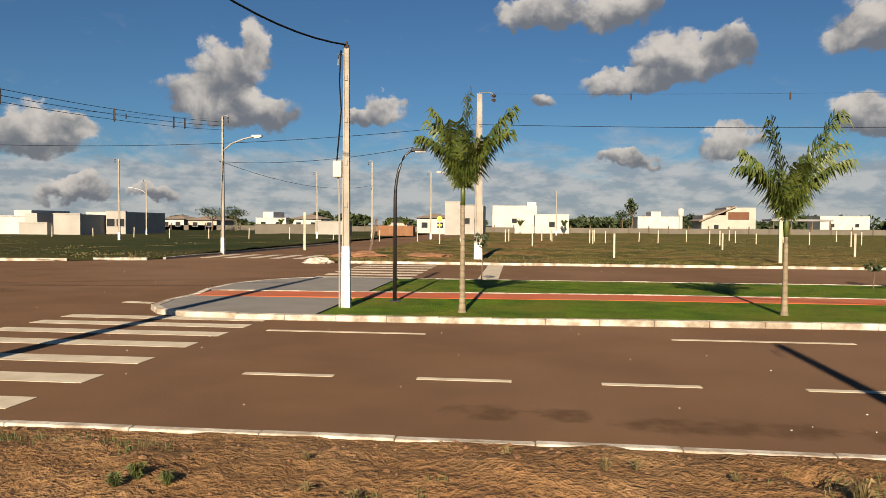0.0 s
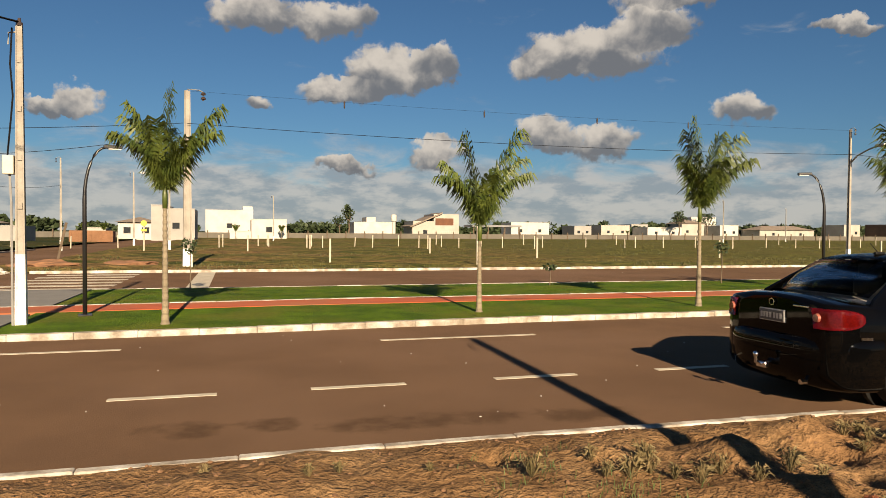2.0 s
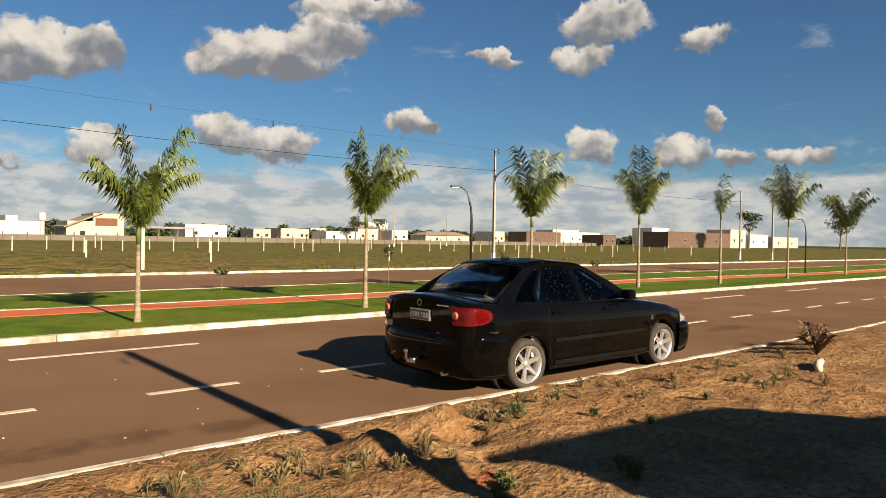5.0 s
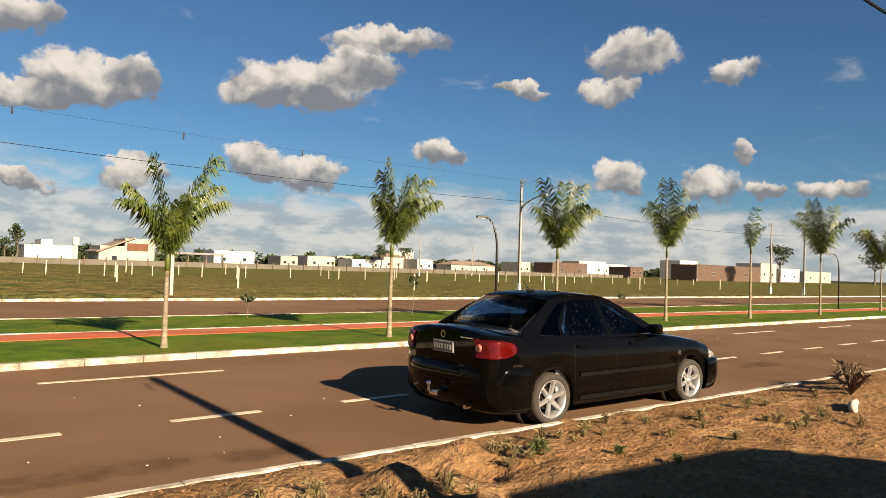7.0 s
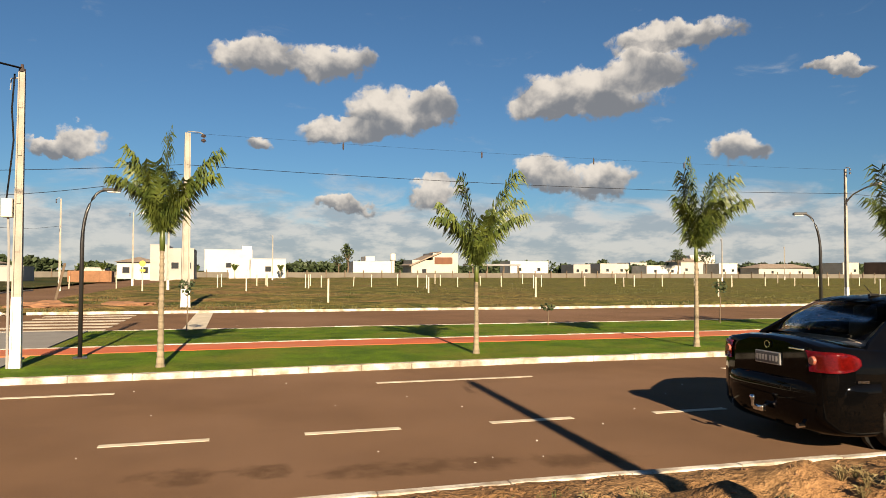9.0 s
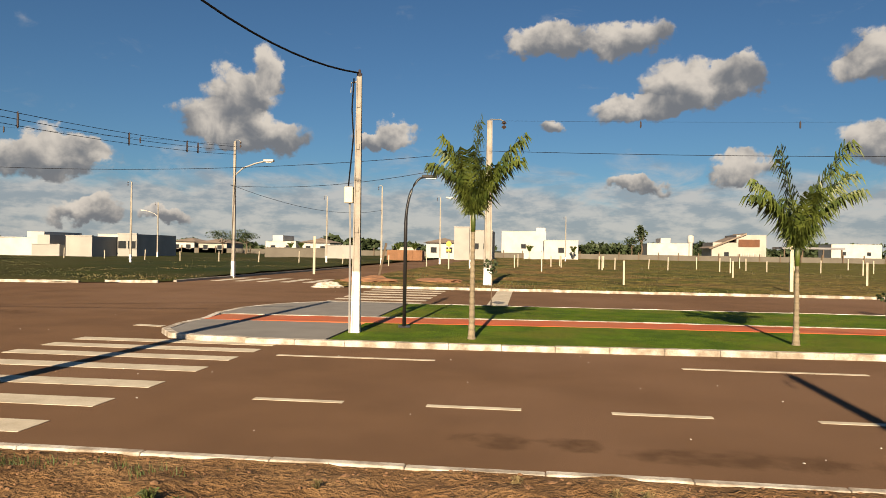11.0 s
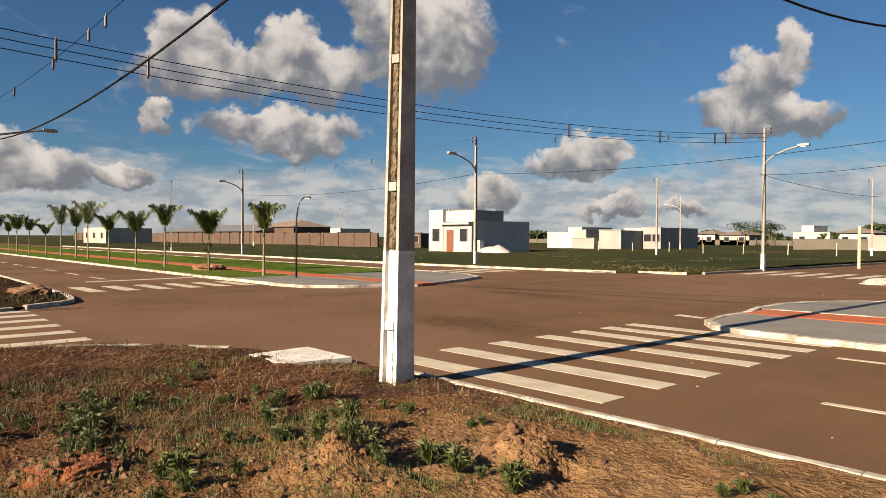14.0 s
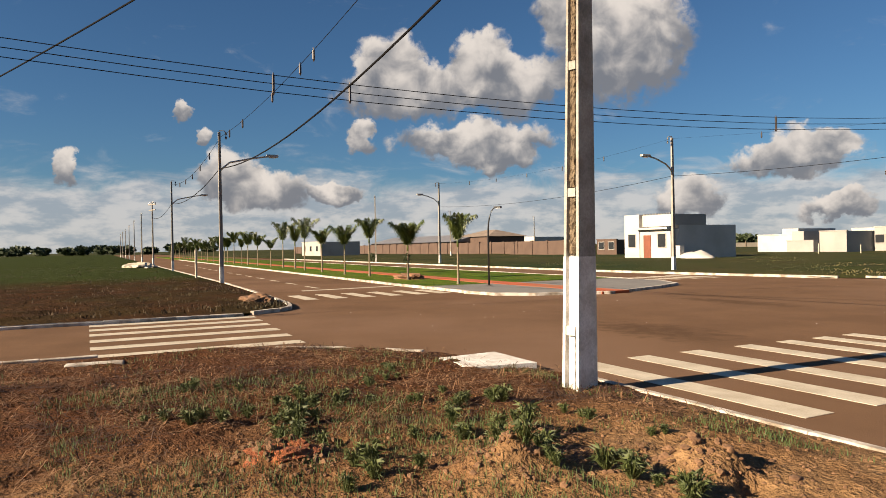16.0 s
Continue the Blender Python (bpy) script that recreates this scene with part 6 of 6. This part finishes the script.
def sapling(place, h, seed, label="thin young sapling planted in the lawn"):
    r = random.Random(seed)
    p = thing("sapling", place, 0, label, "sapling", "saplings")
    part("stem", tube([(0, 0, -0.05), (0.02, 0, h * 0.5), (0.0, 0.02, h)], [0.018, 0.014, 0.006], 6), M_WOOD, p)
    verts, faces = [], []
    leaf_cloud(r, verts, faces, (0, 0, h * 0.85), (0.22, 0.22, h * 0.18), 60, 0.06)
    me = bpy.data.meshes.new("leaves")
    me.from_pydata(verts, [], faces)
    me.materials.append(M_LEAF)
    new("leaves", me).parent = p
    return p


sapling((-0.75, 19.0, 0.08), 1.3, 1)
sapling((9.0, 18.6, 0.08), 0.6, 2)
sapling((14.5, 18.2, 0.08), 1.3, 3)
sapling((25.5, 18.0, 0.08), 0.7, 4)
sapling((-29.5, 13.0, 0.08), 1.2, 5)
sapling((-35.5, 13.6, 0.08), 1.2, 6)


def blades(rng, verts, faces, x, y, z, h, w, spread, tilt=0.35):
    a = rng.uniform(0, 6.283)
    b = rng.uniform(0, 6.283)
    dx, dy = math.cos(a) * w, math.sin(a) * w
    lx, ly = math.cos(b) * h * tilt, math.sin(b) * h * tilt
    x += rng.uniform(-spread, spread)
    y += rng.uniform(-spread, spread)
    n = len(verts)
    verts += [(x - dx, y - dy, z), (x + dx, y + dy, z), (x + dx * 0.6 + lx * 0.4, y + dy * 0.6 + ly * 0.4, z + h * 0.6), (x - dx * 0.6 + lx * 0.4, y - dy * 0.6 + ly * 0.4, z + h * 0.6), (x + lx, y + ly, z + h)]
    faces += [(n, n + 1, n + 2, n + 3), (n + 3, n + 2, n + 4)]


def field_grass(name, spots, material, label, h=(0.12, 0.35), w=0.03, per=4, spread=0.25, seed=1):
    r = random.Random(seed)
    verts, faces = [], []
    for x, y, z in spots:
        for _ in range(per):
            blades(r, verts, faces, x, y, z, r.uniform(*h), w, spread)
    return mesh_from(name, verts, faces, material, label, "grass")


r = random.Random(21)
spots = []
for _ in range(8000):
    x, y = r.uniform(-8, 75), 28.4 + 75 * r.random() ** 1.6
    if noise.noise((x * 0.13, y * 0.13, 0)) > r.uniform(-0.5, 0.2):
        spots.append((x, y, 0.1))
field_grass("field_grass", spots, M_DRYGRASS, "dry and green tufts of rough grass", (0.04, 0.13), 0.03, spread=0.45)
spots = []
for _ in range(5000):
    x, y = -15.5 - 75 * r.random() ** 1.3, 27.5 + 60 * r.random() ** 1.6
    if y > nw_edge(x) + 0.4 and noise.noise((x * 0.13, y * 0.13, 4)) > r.uniform(-0.6, 0.1):
        spots.append((x, y, 0.1))
field_grass("field_grass", spots, M_DRYGRASS, "green weeds and grass on the plots", (0.03, 0.10), 0.04, spread=0.45, seed=2)
spots = []
for _ in range(8000):
    x, y = -17.8 - 60 * r.random() ** 1.5, 4.6 - 40 * r.random() ** 1.7
    if y < sw_edge(x) - 0.3 and noise.noise((x * 0.2, y * 0.2, 4)) > r.uniform(-0.5, 0.3):
        spots.append((x, y, 0.1))
field_grass("field_grass", spots, M_VERGEGRASS, "dry brown and green grass on the corner verge", (0.03, 0.12), 0.018, seed=3)

# Straw lying on the verge.
verts, faces = [], []
for _ in range(95000):
    x, y = r.uniform(-10.8, 14.0), 0
    y = se_edge(x) - 0.25 - 5.5 * r.random()
    dense = 0.5 if x < -5.0 else 0.2 if x < -3.6 else -0.75
    if noise.noise((x * 0.55, y * 0.55, 7)) * 0.9 + dense < r.random() + 0.1:
        continue
    z = se_height(x, y) + r.uniform(0.0, 0.022)
    a, ln, w = r.uniform(0, 6.283), r.uniform(0.06, 0.26), r.uniform(0.0018, 0.0045)
    dx, dy, rise = math.cos(a) * ln, math.sin(a) * ln, r.uniform(-0.012, 0.03) if r.random() < 0.9 else r.uniform(0.03, 0.09)
    n = len(verts)
    px, py = -math.sin(a) * w, math.cos(a) * w
    mx, my = x + dx * 0.5 + py * 3, y + dy * 0.5 - px * 3
    verts += [(x - px, y - py, z), (x + px, y + py, z), (mx + px, my + py, z + rise), (mx - px, my - py, z + rise), (x + dx, y + dy, z + rise * 0.5)]
    faces += [(n, n + 1, n + 2, n + 3), (n + 3, n + 2, n + 4)]
mesh_from("straw", verts, faces, M_STRAW, "dry straw scattered over the bare earth", "straw")

# Short green growth among the straw.
spots = []
for _ in range(15000):
    x = r.uniform(-10.8, 12.0) if r.random() < 0.4 else r.uniform(-8.0, -2.2)
    y = se_edge(x) - 0.5 - 5.0 * r.random()
    if noise.noise((x * 0.7, y * 0.7, 11)) > (0.0 if x < -3 else 0.33) + r.uniform(-0.1, 0.25):
        spots.append((x, y, se_height(x, y) - 0.01))
field_grass("sparse_grass", spots, M_GRASS, "short green shoots between the straw", (0.03, 0.09), 0.0028, 3, 0.05, seed=6)


def weed(place, size, seed, leaf=0.0026, count=170, material=None, label="low tuft of green weeds on the earth"):
    """A tuft whose leaves all spring from one root."""
    q = random.Random(seed)
    verts, faces = [(0, 0, -0.02)], []
    for _ in range(count):
        a, out, h = q.uniform(0, 6.283), size * 0.85 * q.uniform(0.1, 1.0), size * q.uniform(0.3, 1.1)
        w = leaf * q.uniform(0.5, 1.3)
        cx, cy, px, py = math.cos(a), math.sin(a), -math.sin(a) * w, math.cos(a) * w
        mid = q.uniform(0.45, 0.7)
        n = len(verts)
        verts += [(cx * out * mid + px, cy * out * mid + py, h * q.uniform(0.75, 1.0)), (cx * out * mid - px, cy * out * mid - py, h * q.uniform(0.75, 1.0)), (cx * out + q.uniform(-.02, .02), cy * out + q.uniform(-.02, .02), h * q.uniform(0.5, 1.1))]
        faces += [(0, n, n + 1), (n + 1, n, n + 2)]
    ob = mesh_from("weed_clump", verts, faces, material or M_WEED, label, "weeds", "")
    tagged(ob, group="weed clumps")
    ob.matrix_basis = pose(*place)
    return ob


M_BRUSH = surface("dry_brush", (0.14, 0.085, 0.045), (0.07, 0.042, 0.022), 8.0, 40, 0.8, 0.0, fine_amount=0.3)
M_TUFT = surface("dry_tuft", (0.185, 0.135, 0.060), (0.085, 0.070, 0.026), 9.0, 40, 0.8, 0.0, fine_amount=0.3)
M_WEED = surface("weed_leaf", (0.074, 0.092, 0.020), (0.032, 0.048, 0.011), 12.0, 40, 0.65, 0.0, fine_amount=0.4)
# Green weeds stand in patches: the patch's middle, its spread, the number of tufts, their size.
PATCHES = [(-6.5, 1.5, 0.16, 5, 0.15), (-6.0, 1.4, 0.14, 4, 0.15), (-5.35, 1.3, 0.2, 6, 0.18), (-6.5, 2.35, 0.25, 4, 0.14), (-6.1, 2.6, 0.2, 3, 0.13), (-5.6, 3.05, 0.25, 7, 0.16), (-5.2, 2.7, 0.2, 4, 0.15), (-4.35, 2.75, 0.2, 6, 0.17), (-6.3, 0.7, 0.3, 6, 0.14),
           (-4.15, 1.45, 0.25, 6, 0.17), (-3.55, 2.45, 0.2, 4, 0.16), (-3.3, 2.95, 0.18, 4, 0.14), (-2.9, 2.95, 0.2, 4, 0.16), (-4.7, 2.0, 0.25, 4, 0.13), (-7.3, 2.9, 0.3, 4, 0.10), (-7.6, 0.9, 0.3, 4, 0.11), (-1.7, 3.75, 0.15, 3, 0.12), (-4.9, 3.6, 0.25, 3, 0.10),
           (4.83, 3.98, 0.06, 2, 0.17), (3.56, 2.9, 0.10, 3, 0.11), (4.3, 2.45, 0.12, 3, 0.14), (5.2, 3.4, 0.2, 2, 0.12), (-3.9, 3.6, 0.2, 2, 0.1), (-2.3, 2.6, 0.2, 3, 0.14)]
k = 0
for px, py, spread, count, size in PATCHES:
    for _ in range(count):
        x, y = px + r.gauss(0, spread), py + r.gauss(0, spread * 0.8)
        weed((x, y, se_height(x, y)), size * r.uniform(0.45, 1.0), k)
        k += 1
# Pale dry tufts on the bare earth.
for px, py, spread, count, size in ((2.5, 3.85, 0.25, 8, 0.12), (3.2, 3.6, 0.2, 6, 0.12), (4.6, 4.1, 0.25, 6, 0.10), (5.4, 4.15, 0.3, 5, 0.09), (6.8, 3.9, 0.5, 6, 0.10), (9.0, 3.6, 0.6, 6, 0.12), (1.2, 4.2, 0.3, 3, 0.07), (-0.6, 4.0, 0.4, 4, 0.08), (7.5, 3.2, 0.5, 6, 0.12)):
    for _ in range(count):
        x, y = px + r.gauss(0, spread), py + r.gauss(0, spread * 0.7)
        if y < se_edge(x) - 0.12:
            weed((x, y, se_height(x, y)), size * r.uniform(0.7, 1.2), k, 0.0025, 80, M_TUFT, "tuft of dry pale grass on the earth")
            k += 1
for k in range(3):
    x, y = 10.6 + 0.5 * k, 3.7 + 0.2 * k
    weed((x, y, se_height(x, y)), 0.34, 900 + k, 0.003, 200, M_BRUSH, "dry brown brush on the earth")

# Clods.
verts, faces = [], []
base = bmesh.new()
bmesh.ops.create_icosphere(base, subdivisions=1, radius=1.0)
bv, bf = [v.co.copy() for v in base.verts], [[v.index for v in f.verts] for f in base.faces]
base.free()
for k in range(7000):
    if k < 900:
        mx, my, mr, mk = MOUNDS[k % 4]
        x, y = mx + r.gauss(0, mr * 0.7), my + r.gauss(0, mr * 0.7)
        s = 0.008 + 0.026 * r.random() ** 2
    else:
        x = r.uniform(-10.5, 12) if k % 3 else r.uniform(-10.5, -2)
        y = se_edge(x) - 0.15 - 4.8 * r.random() ** 1.2
        s = r.uniform(0.005, 0.017) * (1.7 if r.random() > 0.95 else 1)
    if y > se_edge(x) - 0.1:
        continue
    z = se_height(x, y)
    n = len(verts)
    sc = [s * r.uniform(0.6, 1.4) for _ in range(3)]
    verts += [(x + v.x * sc[0] * r.uniform(0.8, 1.2), y + v.y * sc[1] * r.uniform(0.8, 1.2), z + v.z * sc[2] * 0.7) for v in bv]
    faces += [[n + i for i in f] for f in bf]
mesh_from("clods", verts, faces, M_CLOD, "crumbled clods of reddish earth", "clods")

# Concrete cover slab at the corner.
slab = link_mesh("drain_cover", prism([(-8.22, 4.0), (-7.35, 4.0), (-7.22, 4.86), (-8.28, 4.88)], 0.0, 0.115), M_LIME)
tagged(slab, "pale concrete drain cover slab at the kerb", "drain cover")
log = link_mesh("log", tube([(9.15, 3.15, 0.17), (9.4, 3.25, 0.18), (9.75, 3.34, 0.17)], [0.045, 0.05, 0.04], 10), M_POST, smooth=True)
tagged(log, "short pale log lying on the earth", "log")
blk = link_mesh("kerb_block", box(-0.35, 0.35, -0.1, 0.1, 0, 0.08, 0.02), M_KERB)
blk.matrix_basis = pose(-10.14, -0.05, 0.07, 0, 0, 84)
tagged(blk, "loose pale kerb block on the earth", "kerb block")


def earth_heap(name, place, size, material, label, seed):
    bm = bmesh.new()
    bmesh.ops.create_icosphere(bm, subdivisions=4, radius=1.0)
    for v in bm.verts:
        k = 1 + 0.35 * noise.noise((v.co.x * 2 + seed, v.co.y * 2, v.co.z * 2)) + 0.15 * noise.noise((v.co.x * 6 + seed, v.co.y * 6, v.co.z * 6))
        v.co = Vector((v.co.x * size[0] * k, v.co.y * size[1] * k, max(-0.05, v.co.z * size[2] * k)))
    ob = link_mesh(name, bm, material)
    ob.matrix_basis = pose(*place)
    return tagged(ob, label, "earth heap")


earth_heap("earth_mound", (-6.6, 30.5, 0.1), (1.3, 0.9, 0.28), M_ORANGE, "orange heap of dug earth by the kerb", 1)
earth_heap("earth_mound", (-3.8, 31.5, 0.1), (1.2, 0.7, 0.2), M_ORANGE, "orange heap of dug earth by the kerb", 2)
earth_heap("earth_mound", (-7.9, 27.9, 0.0), (0.65, 0.35, 0.22), M_KERB, "broken whitewashed kerb rubble", 3)
earth_heap("earth_mound", (-71.0, 4.2, 0.0), (3.0, 1.5, 0.55), M_POST, "pale heap of sand beside the road", 4)
earth_heap("earth_mound", (-20.3, 4.2, 0.1), (0.8, 0.5, 0.22), M_CLOD, "heap of broken earth by the corner kerb", 5)
earth_heap("earth_mound", (-30.5, 13.5, 0.08), (1.2, 0.6, 0.25), M_ORANGE, "orange heap of earth on the lawn", 6)

earth_heap("earth_mound", (-4.78, 1.05, se_height(-4.78, 1.05) - 0.07), (0.19, 0.24, 0.085), M_REDEARTH, "crumbly orange-red heap of dug earth among weeds", 7)
earth_heap("earth_mound", (3.62, 3.1, se_height(3.62, 3.1) - 0.06), (0.20, 0.14, 0.08), M_REDEARTH, "crumbly orange-red heap of dug earth among weeds", 8)

# Small pale stones and scraps on the asphalt.
verts, faces = [], []
for k in range(120):
    x, y = r.uniform(-17, 20), r.uniform(5.6, 11.0) if k % 2 else r.uniform(5.5, 26)
    sc = [r.uniform(0.005, 0.014) for _ in range(3)]
    n = len(verts)
    verts += [(x + v.x * sc[0], y + v.y * sc[1], 0.004 + v.z * sc[2] * 0.4) for v in bv]
    faces += [[n + i for i in f] for f in bf]
mesh_from("road_grit", verts, faces, M_LIME, "small pale stones and scraps on the asphalt", "grit")
